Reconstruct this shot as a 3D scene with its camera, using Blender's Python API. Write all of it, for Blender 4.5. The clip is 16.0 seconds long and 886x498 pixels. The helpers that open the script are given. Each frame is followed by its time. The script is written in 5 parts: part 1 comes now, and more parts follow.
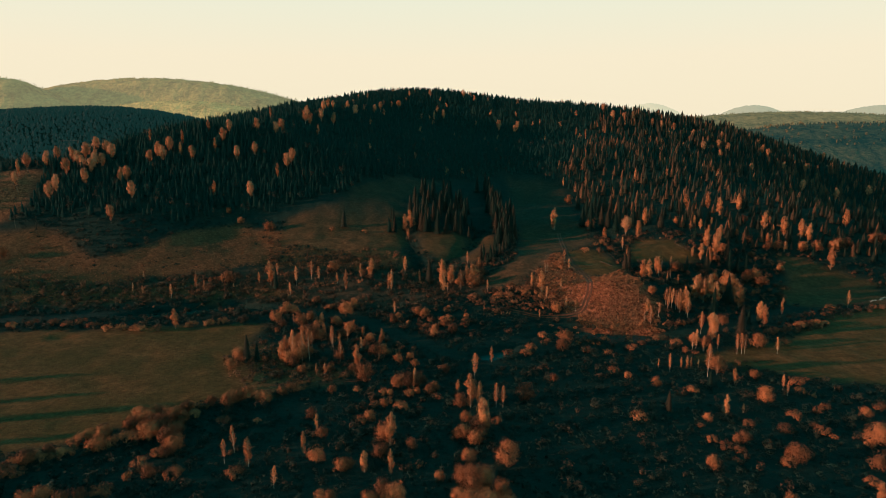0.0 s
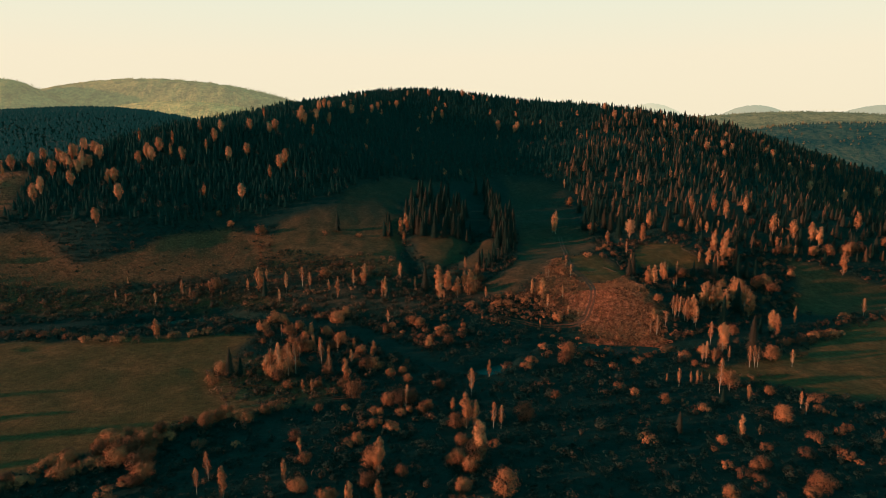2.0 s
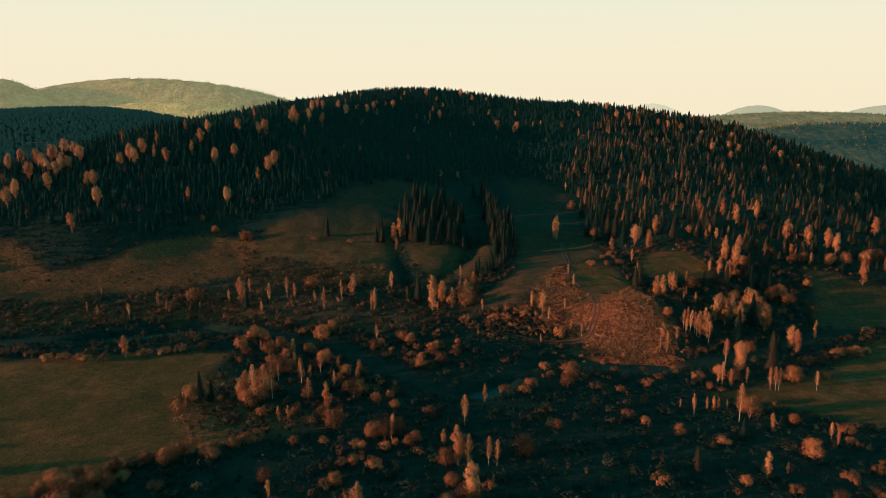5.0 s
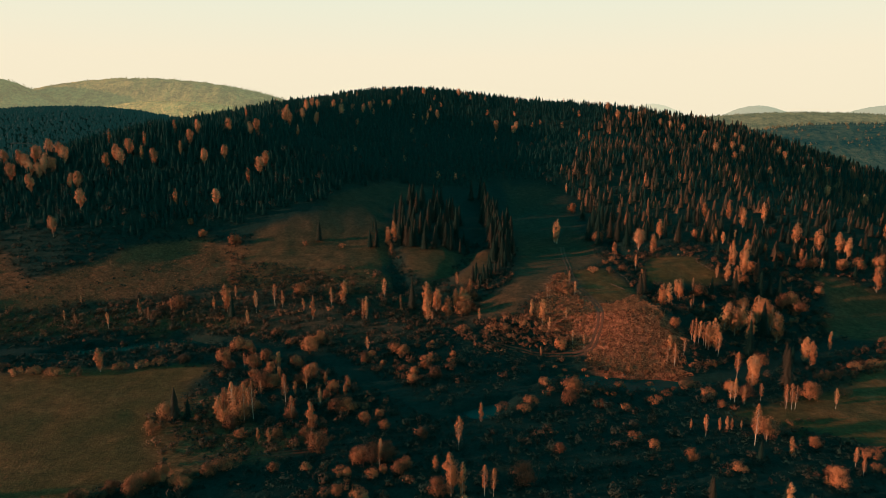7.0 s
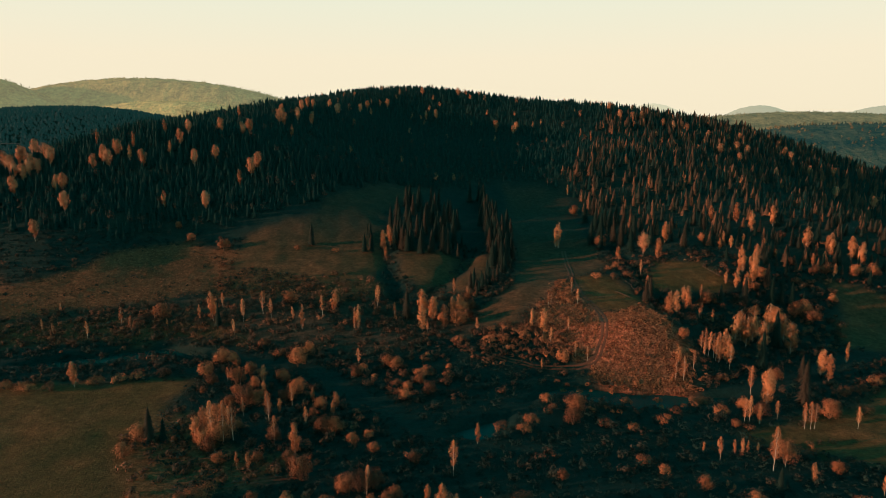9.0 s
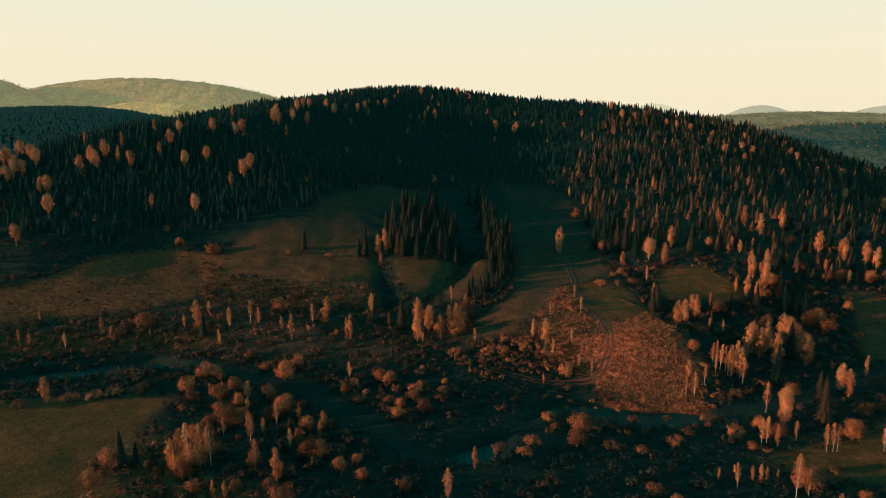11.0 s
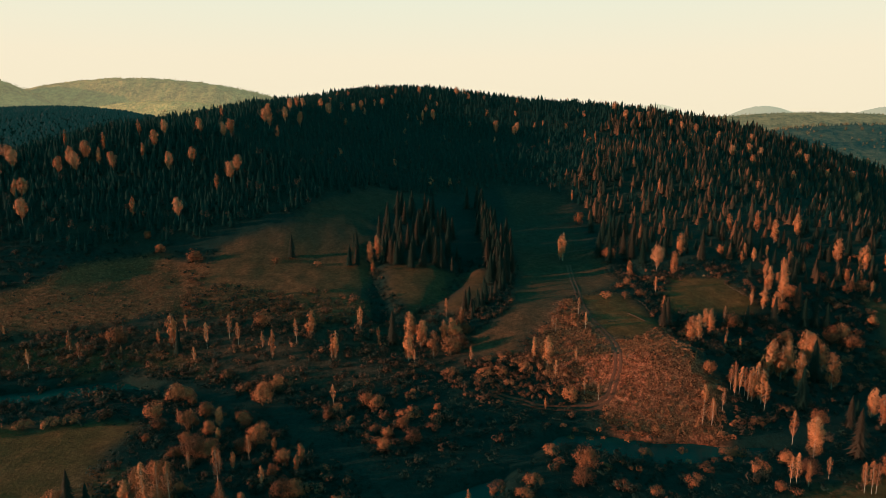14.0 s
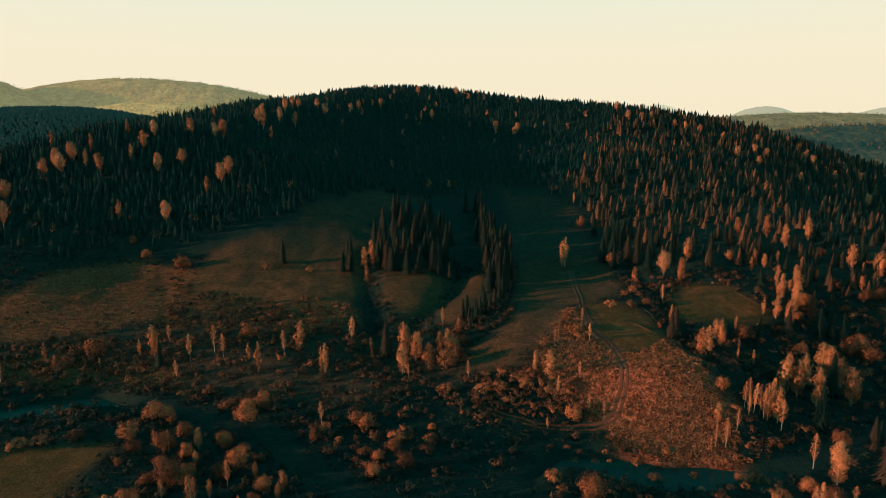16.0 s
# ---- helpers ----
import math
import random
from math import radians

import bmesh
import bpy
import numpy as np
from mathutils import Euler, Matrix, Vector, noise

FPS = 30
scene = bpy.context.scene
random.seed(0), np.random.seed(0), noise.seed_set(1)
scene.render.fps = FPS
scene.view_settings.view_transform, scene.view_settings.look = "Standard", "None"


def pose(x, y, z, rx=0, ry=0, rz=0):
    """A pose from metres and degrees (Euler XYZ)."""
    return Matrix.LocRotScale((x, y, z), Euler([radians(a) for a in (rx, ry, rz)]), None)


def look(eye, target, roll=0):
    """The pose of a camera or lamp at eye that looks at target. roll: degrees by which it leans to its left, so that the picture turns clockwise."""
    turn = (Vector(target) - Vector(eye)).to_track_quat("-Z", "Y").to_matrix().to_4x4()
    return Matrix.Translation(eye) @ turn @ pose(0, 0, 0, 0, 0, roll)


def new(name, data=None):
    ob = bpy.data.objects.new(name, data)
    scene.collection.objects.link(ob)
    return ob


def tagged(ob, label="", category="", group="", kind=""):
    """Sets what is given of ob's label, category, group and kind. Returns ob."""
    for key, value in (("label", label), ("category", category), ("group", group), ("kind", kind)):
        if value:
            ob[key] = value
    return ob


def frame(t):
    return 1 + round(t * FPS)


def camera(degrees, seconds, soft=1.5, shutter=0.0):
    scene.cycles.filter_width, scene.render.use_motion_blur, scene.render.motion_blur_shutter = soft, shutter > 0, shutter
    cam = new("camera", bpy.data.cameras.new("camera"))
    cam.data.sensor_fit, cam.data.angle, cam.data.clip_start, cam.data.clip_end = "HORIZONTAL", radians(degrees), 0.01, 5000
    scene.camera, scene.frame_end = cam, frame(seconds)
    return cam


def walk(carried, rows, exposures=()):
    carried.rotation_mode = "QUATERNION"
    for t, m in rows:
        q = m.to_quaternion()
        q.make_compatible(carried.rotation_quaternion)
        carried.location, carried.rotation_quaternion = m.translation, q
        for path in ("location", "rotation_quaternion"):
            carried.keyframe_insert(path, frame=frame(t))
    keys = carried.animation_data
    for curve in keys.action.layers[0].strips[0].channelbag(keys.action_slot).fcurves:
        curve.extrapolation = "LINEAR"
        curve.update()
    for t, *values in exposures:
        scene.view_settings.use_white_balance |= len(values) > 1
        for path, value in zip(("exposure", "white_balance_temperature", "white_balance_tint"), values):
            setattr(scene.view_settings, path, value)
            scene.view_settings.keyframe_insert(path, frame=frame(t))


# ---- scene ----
cam = camera(70.0, 16.0, soft=0.8)
METRES, DEEP, EYE, TILT, LEAN, TURN = 125.0, 1.4036, 138.0, -11.0, 0.0, 0.0
ROWS = [
    (0.0, 0.0, 0.0, 0.0, 0.0, 0.0, -0.0),
    (0.5, 0.0065, 0.0309, 0.0079, 0.03, 0.03, 0.01),
    (1.0, 0.013, 0.0619, 0.0162, 0.02, 0.04, 0.01),
    (1.5, 0.0194, 0.0928, 0.0245, 0.03, 0.05, 0.03),
    (2.0, 0.0256, 0.1239, 0.0327, 0.05, 0.05, 0.05),
    (2.5, 0.0318, 0.1549, 0.0412, 0.07, 0.06, 0.04),
    (3.0, 0.038, 0.1861, 0.0496, 0.08, 0.05, 0.03),
    (3.5, 0.0445, 0.217, 0.0582, 0.05, 0.05, 0.04),
    (4.0, 0.0505, 0.2458, 0.0658, 0.08, 0.06, 0.03),
    (6.5, 0.0803, 0.4001, 0.1072, -0.01, 0.13, 0.04),
    (7.0, 0.0861, 0.4304, 0.1157, -0.01, 0.12, 0.02),
    (7.5, 0.0919, 0.4604, 0.1237, 0.03, 0.13, 0.02),
    (8.0, 0.0981, 0.4902, 0.1315, 0.05, 0.12, 0.03),
    (8.5, 0.1039, 0.5198, 0.1396, 0.04, 0.13, 0.01),
    (9.0, 0.1093, 0.5494, 0.1472, 0.04, 0.12, 0.03),
    (11.5, 0.1359, 0.694, 0.1881, 0.13, 0.15, 0.04),
    (12.0, 0.1415, 0.7226, 0.196, 0.13, 0.17, 0.0),
    (12.5, 0.1464, 0.7512, 0.2039, 0.14, 0.18, 0.0),
    (13.0, 0.1514, 0.7797, 0.2115, 0.17, 0.19, 0.02),
    (13.5, 0.1563, 0.808, 0.2197, 0.17, 0.2, -0.01),
    (14.0, 0.1617, 0.8363, 0.2275, 0.19, 0.21, -0.01),
    (14.5, 0.1666, 0.8646, 0.235, 0.2, 0.23, -0.03),
    (15.0, 0.172, 0.8924, 0.2428, 0.24, 0.24, -0.03),
    (15.5, 0.1771, 0.9204, 0.2508, 0.26, 0.25, -0.02),
    (16.0, 0.1826, 0.9483, 0.2589, 0.28, 0.26, -0.01),
]
walk(cam, [(t, pose(0, 0, EYE, TILT, LEAN, TURN) @ pose(METRES * x, METRES * DEEP * y, METRES * z, 90 + pitch / DEEP, roll, yaw / DEEP)) for t, x, y, z, yaw, pitch, roll in ROWS])

# ---- light: a low evening sun from the left and a little behind, under a pale clear sky ----
SUN_UP, SUN_AZ = 7.2, 257.0            # degrees above the horizon; clockwise from +y
world = bpy.data.worlds.new("evening_sky")
scene.world = world
world.use_nodes = True
wn, wl = world.node_tree.nodes, world.node_tree.links
wn.clear()
sky = wn.new("ShaderNodeTexSky")
sky.sky_type, sky.sun_disc = "NISHITA", False
sky.sun_elevation, sky.sun_rotation = radians(SUN_UP), radians(SUN_AZ)
sky.air_density, sky.dust_density, sky.ozone_density = 1.0, 1.5, 1.5
where = wn.new("ShaderNodeTexCoord")
axes = wn.new("ShaderNodeSeparateXYZ")
tone = wn.new("ShaderNodeValToRGB")
SKY_COLOURS = ((0.0, (0.99, 0.87, 0.63)), (0.10, (1.0, 0.89, 0.66)), (0.19, (0.90, 0.91, 0.72)), (0.28, (0.02, 0.372, 0.385)), (1.0, (0.0, 0.255, 0.272)))
for i, (at, col) in enumerate(SKY_COLOURS):
    e = tone.color_ramp.elements[i] if i < 2 else tone.color_ramp.elements.new(at)
    e.position, e.color = at, (*col, 1)
weak = wn.new("ShaderNodeMix")
weak.data_type, weak.blend_type = "RGBA", "MULTIPLY"
weak.inputs["Factor"].default_value, weak.inputs["B"].default_value = 1.0, (0.04, 0.04, 0.04, 1)
grade = wn.new("ShaderNodeMix")
grade.data_type = "RGBA"
grade.inputs["Factor"].default_value = 0.93
back = wn.new("ShaderNodeBackground")
back.inputs["Strength"].default_value = 1.0
wout = wn.new("ShaderNodeOutputWorld")
wl.new(where.outputs["Generated"], axes.inputs[0])
wl.new(axes.outputs["Z"], tone.inputs["Fac"])
wl.new(sky.outputs["Color"], weak.inputs["A"])
wl.new(weak.outputs["Result"], grade.inputs["A"])
wl.new(tone.outputs["Color"], grade.inputs["B"])
wl.new(grade.outputs["Result"], back.inputs["Color"])
wl.new(back.outputs["Background"], wout.inputs["Surface"])

sun = new("sun", bpy.data.lights.new("sun", "SUN"))
sun.data.energy, sun.data.angle, sun.data.color = 6.3, radians(0.6), (1.0, 0.46, 0.28)
az, up = radians(SUN_AZ), radians(SUN_UP)
to_sun = Vector((math.sin(az) * math.cos(up), math.cos(az) * math.cos(up), math.sin(up)))
sun.matrix_world = look(to_sun * 1500, (0, 0, 0))

# ---- materials ----
def ramp(nt, fac, stops):
    r = nt.nodes.new("ShaderNodeValToRGB")
    for i, (at, col) in enumerate(stops):
        e = r.color_ramp.elements[i] if i < 2 else r.color_ramp.elements.new(at)
        e.position, e.color = at, (*col, 1)
    nt.links.new(fac, r.inputs["Fac"])
    return r.outputs["Color"]


def grain(nt, scale, detail=4.0, rough=0.6):
    c = nt.nodes.new("ShaderNodeTexCoord")
    n = nt.nodes.new("ShaderNodeTexNoise")
    n.inputs["Scale"].default_value, n.inputs["Detail"].default_value, n.inputs["Roughness"].default_value = scale, detail, rough
    nt.links.new(c.outputs["Object"], n.inputs["Vector"])
    return n.outputs["Fac"]


def blend(nt, fac, a, b, mode="MIX"):
    m = nt.nodes.new("ShaderNodeMix")
    m.data_type, m.blend_type = "RGBA", mode
    for sock, value in (("Factor", fac), ("A", a), ("B", b)):
        if isinstance(value, (int, float)):
            m.inputs[sock].default_value = value
        elif isinstance(value, tuple):
            m.inputs[sock].default_value = (*value, 1)
        else:
            nt.links.new(value, m.inputs[sock])
    return m.outputs["Result"]


def fresh(name):
    m = bpy.data.materials.new(name)
    m.use_nodes = True
    nt = m.node_tree
    return m, nt, nt.nodes["Principled BSDF"]


def leafy(name, dark, mid, light, rough=0.85, source="object"):
    """Foliage whose colour differs from tree to tree and from clump to clump."""
    m, nt, p = fresh(name)
    if source == "object":
        rnd = nt.nodes.new("ShaderNodeObjectInfo").outputs["Random"]
    else:
        a = nt.nodes.new("ShaderNodeAttribute")
        a.attribute_name = "tree"
        rnd = a.outputs["Fac"]
    isl = nt.nodes.new("ShaderNodeNewGeometry").outputs["Random Per Island"]
    base = ramp(nt, rnd, ((0.0, dark), (0.5, mid), (1.0, light)))
    leaf = ramp(nt, isl, ((0.0, (0.90, 0.90, 0.90)), (1.0, (1.10, 1.10, 1.10))))
    nt.links.new(blend(nt, 1.0, base, leaf, "MULTIPLY"), p.inputs["Base Color"])
    p.inputs["Roughness"].default_value = rough
    p.inputs["Specular IOR Level"].default_value = 0.15
    return m


def plain(name, a, b, scale, rough=0.85, bump=0.0, bump_scale=None):
    m, nt, p = fresh(name)
    g1, g2 = grain(nt, scale), grain(nt, scale * 7.3, 3)
    col = blend(nt, g1, a, b)
    col = blend(nt, 0.5, col, ramp(nt, g2, ((0.25, (0.55, 0.55, 0.55)), (0.75, (1.3, 1.3, 1.3)))), "MULTIPLY")
    nt.links.new(col, p.inputs["Base Color"])
    p.inputs["Roughness"].default_value = rough
    p.inputs["Specular IOR Level"].default_value = 0.2
    if bump:
        b_ = nt.nodes.new("ShaderNodeBump")
        b_.inputs["Strength"].default_value, b_.inputs["Distance"].default_value = 1.0, bump
        nt.links.new(grain(nt, bump_scale or scale * 5), b_.inputs["Height"])
        nt.links.new(b_.outputs["Normal"], p.inputs["Normal"])
    return m


def far_wood(name, a, b, scale):
    """Mixed woods seen from miles off: stands and lit mottling painted in two colours, with a fine broken grain."""
    m, nt, p = fresh(name)
    stand_, crown = grain(nt, scale, 5, 0.65), grain(nt, scale * 4.5, 3, 0.7)
    col = ramp(nt, blend(nt, 0.45, stand_, crown), ((0.40, a), (0.60, b)))
    nt.links.new(col, p.inputs["Base Color"])
    p.inputs["Roughness"].default_value = 0.95
    p.inputs["Specular IOR Level"].default_value = 0.1
    b_ = nt.nodes.new("ShaderNodeBump")
    b_.inputs["Strength"].default_value, b_.inputs["Distance"].default_value = 1.0, 9.0
    nt.links.new(crown, b_.inputs["Height"])
    nt.links.new(b_.outputs["Normal"], p.inputs["Normal"])
    return m


def ground_material():
    """Pasture, tall dry grass, forest litter and scrub, by share; the dark scrub and litter also stand for shade."""
    m, nt, p = fresh("valley_ground")
    a = nt.nodes.new("ShaderNodeAttribute")
    a.attribute_name = "cover"
    s = nt.nodes.new("ShaderNodeSeparateColor")
    nt.links.new(a.outputs["Color"], s.inputs[0])
    big, mid, clump, fine = grain(nt, 0.018, 3), grain(nt, 0.11, 5), grain(nt, 0.34, 4), grain(nt, 0.9, 4)
    # scrub near-black teal: the shade on the valley floor put into colour
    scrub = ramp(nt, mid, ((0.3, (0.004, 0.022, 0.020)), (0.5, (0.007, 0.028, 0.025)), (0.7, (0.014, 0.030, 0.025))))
    pasture = ramp(nt, mid, ((0.28, (0.076, 0.041, 0.016)), (0.5, (0.135, 0.060, 0.023)), (0.72, (0.22, 0.088, 0.037))))
    pasture = blend(nt, ramp(nt, big, ((0.40, (0, 0, 0)), (0.60, (0.8, 0.8, 0.8)))), pasture, (0.080, 0.050, 0.018))
    tall = ramp(nt, blend(nt, 0.5, fine, clump), ((0.36, (0.10, 0.036, 0.022)), (0.5, (0.24, 0.082, 0.046)), (0.62, (0.42, 0.150, 0.085))))
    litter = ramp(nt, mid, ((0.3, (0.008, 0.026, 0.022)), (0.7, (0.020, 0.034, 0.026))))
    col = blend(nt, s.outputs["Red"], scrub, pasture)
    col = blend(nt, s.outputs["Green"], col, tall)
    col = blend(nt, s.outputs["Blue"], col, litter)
    col = blend(nt, 0.7, col, ramp(nt, blend(nt, 0.5, fine, clump), ((0.34, (0.45, 0.45, 0.45)), (0.66, (1.5, 1.5, 1.5)))), "MULTIPLY")
    nt.links.new(col, p.inputs["Base Color"])
    p.inputs["Roughness"].default_value = 0.95
    p.inputs["Specular IOR Level"].default_value = 0.1
    b_ = nt.nodes.new("ShaderNodeBump")
    b_.inputs["Strength"].default_value, b_.inputs["Distance"].default_value = 1.0, 0.7
    nt.links.new(blend(nt, 0.5, fine, mid), b_.inputs["Height"])
    nt.links.new(b_.outputs["Normal"], p.inputs["Normal"])
    return m


def water_material():
    m, nt, p = fresh("river_water")
    # teal of the reflected sky put into the base colour, specular kept low
    p.inputs["Base Color"].default_value = (0.002, 0.044, 0.041, 1)
    p.inputs["Roughness"].default_value = 0.22
    p.inputs["IOR"].default_value = 1.33
    p.inputs["Specular IOR Level"].default_value = 0.12
    b_ = nt.nodes.new("ShaderNodeBump")
    b_.inputs["Strength"].default_value, b_.inputs["Distance"].default_value = 0.3, 0.06
    nt.links.new(grain(nt, 0.7, 3), b_.inputs["Height"])
    nt.links.new(b_.outputs["Normal"], p.inputs["Normal"])
    return m


GROUND = ground_material()
WATER = water_material()
BIRCH_LEAF = leafy("birch_autumn_leaves", (0.27, 0.105, 0.050), (0.41, 0.165, 0.075), (0.56, 0.255, 0.118))
# far copy, dulled in base colour to stand for haze
GOLD_LEAF_FAR = leafy("far_golden_leaves", (0.13, 0.10, 0.05), (0.20, 0.145, 0.07), (0.30, 0.205, 0.10), source="tree")
GOLD_LEAF = leafy("golden_birch_leaves", (0.38, 0.165, 0.085), (0.48, 0.225, 0.115), (0.58, 0.300, 0.165))
WILLOW_LEAF = leafy("willow_autumn_leaves", (0.09, 0.043, 0.027), (0.25, 0.102, 0.050), (0.44, 0.178, 0.083))
WILLOW_MASS = leafy("willow_leaves_in_drifts", (0.07, 0.040, 0.027), (0.19, 0.083, 0.046), (0.35, 0.146, 0.072), source="tree")
# scrub twigs and dull willow carry the valley floor's shade in their colour
SHADED_SCRUB_LEAF = leafy("shaded_scrub_twigs", (0.003, 0.022, 0.020), (0.006, 0.025, 0.022), (0.014, 0.027, 0.023), source="tree")
RUSSET_SCRUB = leafy("russet_scrub_leaves", (0.025, 0.028, 0.022), (0.085, 0.046, 0.030), (0.20, 0.090, 0.050), source="tree")
DULL_WILLOW = leafy("dull_willow_leaves", (0.012, 0.033, 0.028), (0.026, 0.034, 0.027), (0.070, 0.045, 0.031), source="tree")
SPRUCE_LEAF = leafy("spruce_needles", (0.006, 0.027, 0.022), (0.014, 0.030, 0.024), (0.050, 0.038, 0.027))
# spruces in the mass: blue-green lifted in base colour to stand for haze
SPRUCE_MASS = leafy("hazed_spruce_needles", (0.004, 0.041, 0.037), (0.006, 0.044, 0.039), (0.013, 0.047, 0.039), source="tree")
# thin brownish conifers, with evening light also put into their base colour
SUNLIT_CONIFER_LEAF = leafy("thin_sunlit_needles_near", (0.014, 0.032, 0.026), (0.052, 0.041, 0.029), (0.160, 0.080, 0.046))
SUNLIT_CONIFER_MASS = leafy("thin_sunlit_needles", (0.014, 0.032, 0.026), (0.052, 0.041, 0.029), (0.160, 0.080, 0.046), source="tree")
BARE_TWIGS = leafy("bare_birch_twigs", (0.016, 0.030, 0.025), (0.040, 0.038, 0.029), (0.085, 0.060, 0.040), source="tree")
GRASS_DULL = leafy("dull_dry_grass", (0.10, 0.052, 0.030), (0.15, 0.074, 0.042), (0.22, 0.10, 0.056), source="tree")
GRASS_TALL = leafy("tall_dry_grass", (0.17, 0.074, 0.040), (0.28, 0.120, 0.062), (0.41, 0.180, 0.094), source="tree")
BIRCH_BARK = plain("birch_bark", (0.32, 0.28, 0.22), (0.55, 0.50, 0.42), 1.5)
# darker grey copy of the birch bark, for trunks standing in shade
SHADED_BIRCH_BARK = plain("shaded_birch_bark", (0.09, 0.085, 0.07), (0.17, 0.16, 0.13), 1.5)
DARK_BARK = plain("dark_bark", (0.08, 0.055, 0.04), (0.14, 0.10, 0.07), 1.2)
TRACK_EARTH = plain("track_earth", (0.075, 0.035, 0.022), (0.14, 0.060, 0.036), 0.5)
# far woods in lit and shaded copies: evening light put into base colour
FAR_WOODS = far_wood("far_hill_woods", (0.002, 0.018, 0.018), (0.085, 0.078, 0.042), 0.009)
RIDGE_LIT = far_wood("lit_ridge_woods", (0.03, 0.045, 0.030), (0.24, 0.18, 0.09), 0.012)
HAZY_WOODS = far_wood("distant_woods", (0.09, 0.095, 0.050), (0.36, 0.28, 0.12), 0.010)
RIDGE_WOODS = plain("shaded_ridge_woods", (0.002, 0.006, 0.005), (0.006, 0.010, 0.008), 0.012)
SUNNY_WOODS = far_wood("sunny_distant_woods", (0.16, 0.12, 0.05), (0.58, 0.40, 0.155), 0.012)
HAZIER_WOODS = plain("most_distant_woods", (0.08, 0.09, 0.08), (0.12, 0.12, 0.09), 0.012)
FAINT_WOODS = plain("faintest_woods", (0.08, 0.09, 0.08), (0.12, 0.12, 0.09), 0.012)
# emission stands for distance haze; these woods give off no light
for far_mat, haze_glow in ((FAR_WOODS, (0.007, 0.028, 0.026)), (RIDGE_LIT, (0.085, 0.088, 0.050)), (FAINT_WOODS, (0.66, 0.62, 0.43)), (RIDGE_WOODS, (0.005, 0.024, 0.022)), (HAZY_WOODS, (0.18, 0.15, 0.082)), (SUNNY_WOODS, (0.21, 0.175, 0.085)), (HAZIER_WOODS, (0.40, 0.40, 0.28))):
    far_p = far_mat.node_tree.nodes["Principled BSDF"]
    far_p.inputs["Emission Color"].default_value, far_p.inputs["Emission Strength"].default_value = (*haze_glow, 1), 1.0

# ---- the lie of the land: metres; x, y of a rise, its reach across and along, its height ----
HILL = (
    (-60, 1430, 380, 300, 197.5),
    (-230, 1130, 180, 230, 101.7),
    (330, 1340, 200, 230, 87.5),
    (560, 1300, 180, 220, 79.9),
    (-330, 860, 140, 150, 94),
    (-460, 690, 130, 120, 58.6),
    (20, 990, 220, 200, 58.7),
    (300, 950, 200, 200, 65.1),
    (640, 1050, 220, 220, 20.9),
    (-90, 680, 180, 90, 18.6),
    (150, 670, 150, 110, 21.9),
    (400, 680, 150, 110, 33.3),
    (-250, 630, 150, 90, 26.2),
    (50, 520, 110, 55, 19),
)
SPURS = (
    (-700, 900, 300, 300, 79.3),
    (-130, 800, 140, 110, 49.6),
    (-80, 1230, 200, 150, -27.9),
    (760, 1250, 180, 200, 27.2),
    (-110, 500, 120, 60, 8),
    (-275, 1010, 110, 120, 20),
    (70, 1400, 150, 200, 10),
    (-1500, 1750, 900, 300, 158),
    (-800, 1820, 420, 260, 90),
    (155, 565, 75, 55, 11),
    (262, 595, 80, 60, 9),
    (470, 1380, 230, 160, 7),
    (-430, 1400, 170, 160, -6),
)
KNOLLS = (
    (-430, 690, 90, 80, -24.6),
    (-340, 740, 80, 70, -5),
    (-222, 640, 70, 60, -19.2),
    (-215, 520, 70, 40, -5.7),
    (-105, 650, 60, 50, -3),
    (-60, 590, 60, 45, 5.5),
    (5, 620, 50, 45, 4.9),
    (5, 515, 55, 35, -12.9),
    (40, 565, 45, 40, 4),
    (128, 492, 85, 55, 1.6),
    (115, 455, 50, 28, 13.7),
    (160, 465, 35, 40, 12.2),
    (-340, 570, 90, 50, -8.6),
    (-440, 590, 90, 60, -12.2),
    (-500, 725, 70, 55, 2.9),
    (60, 700, 80, 70, 1.9),
    (180, 610, 60, 50, -1.3),
    (225, 575, 45, 45, 6),
    (250, 700, 80, 70, 3.9),
    (360, 790, 110, 100, 7.1),
    (470, 900, 110, 100, 11.1),
    (440, 1090, 110, 110, 7.2),
    (-190, 930, 90, 90, 9.5),
    (360, 570, 80, 50, 3.1),
    (115, 660, 45, 45, -6),
    (-325, 892, 70, 62, -13),
    (-272, 965, 60, 60, -6),
)
RISES = HILL + SPURS + KNOLLS
RIVER = ((-700, 415), (-420, 425), (-300, 440), (-200, 463), (-160, 479), (-110, 462), (-60, 440), (-20, 395), (10, 368), (32, 372), (52, 398), (75, 421), (97, 413), (115, 407), (138, 406), (156, 408), (200, 425), (262, 462), (345, 500), (520, 520), (900, 540))
HOLLOWS = ((-254, 400, 5.0, 1.1), (-180, 378, 2.6, 0.5), (-175, 352, 2.8, 0.5), (-192, 352, 2.4, 0.4), (-173, 327, 2.6, 0.4), (-260, 369, 3.0, 0.5), (-141, 367, 4.0, 0.6))
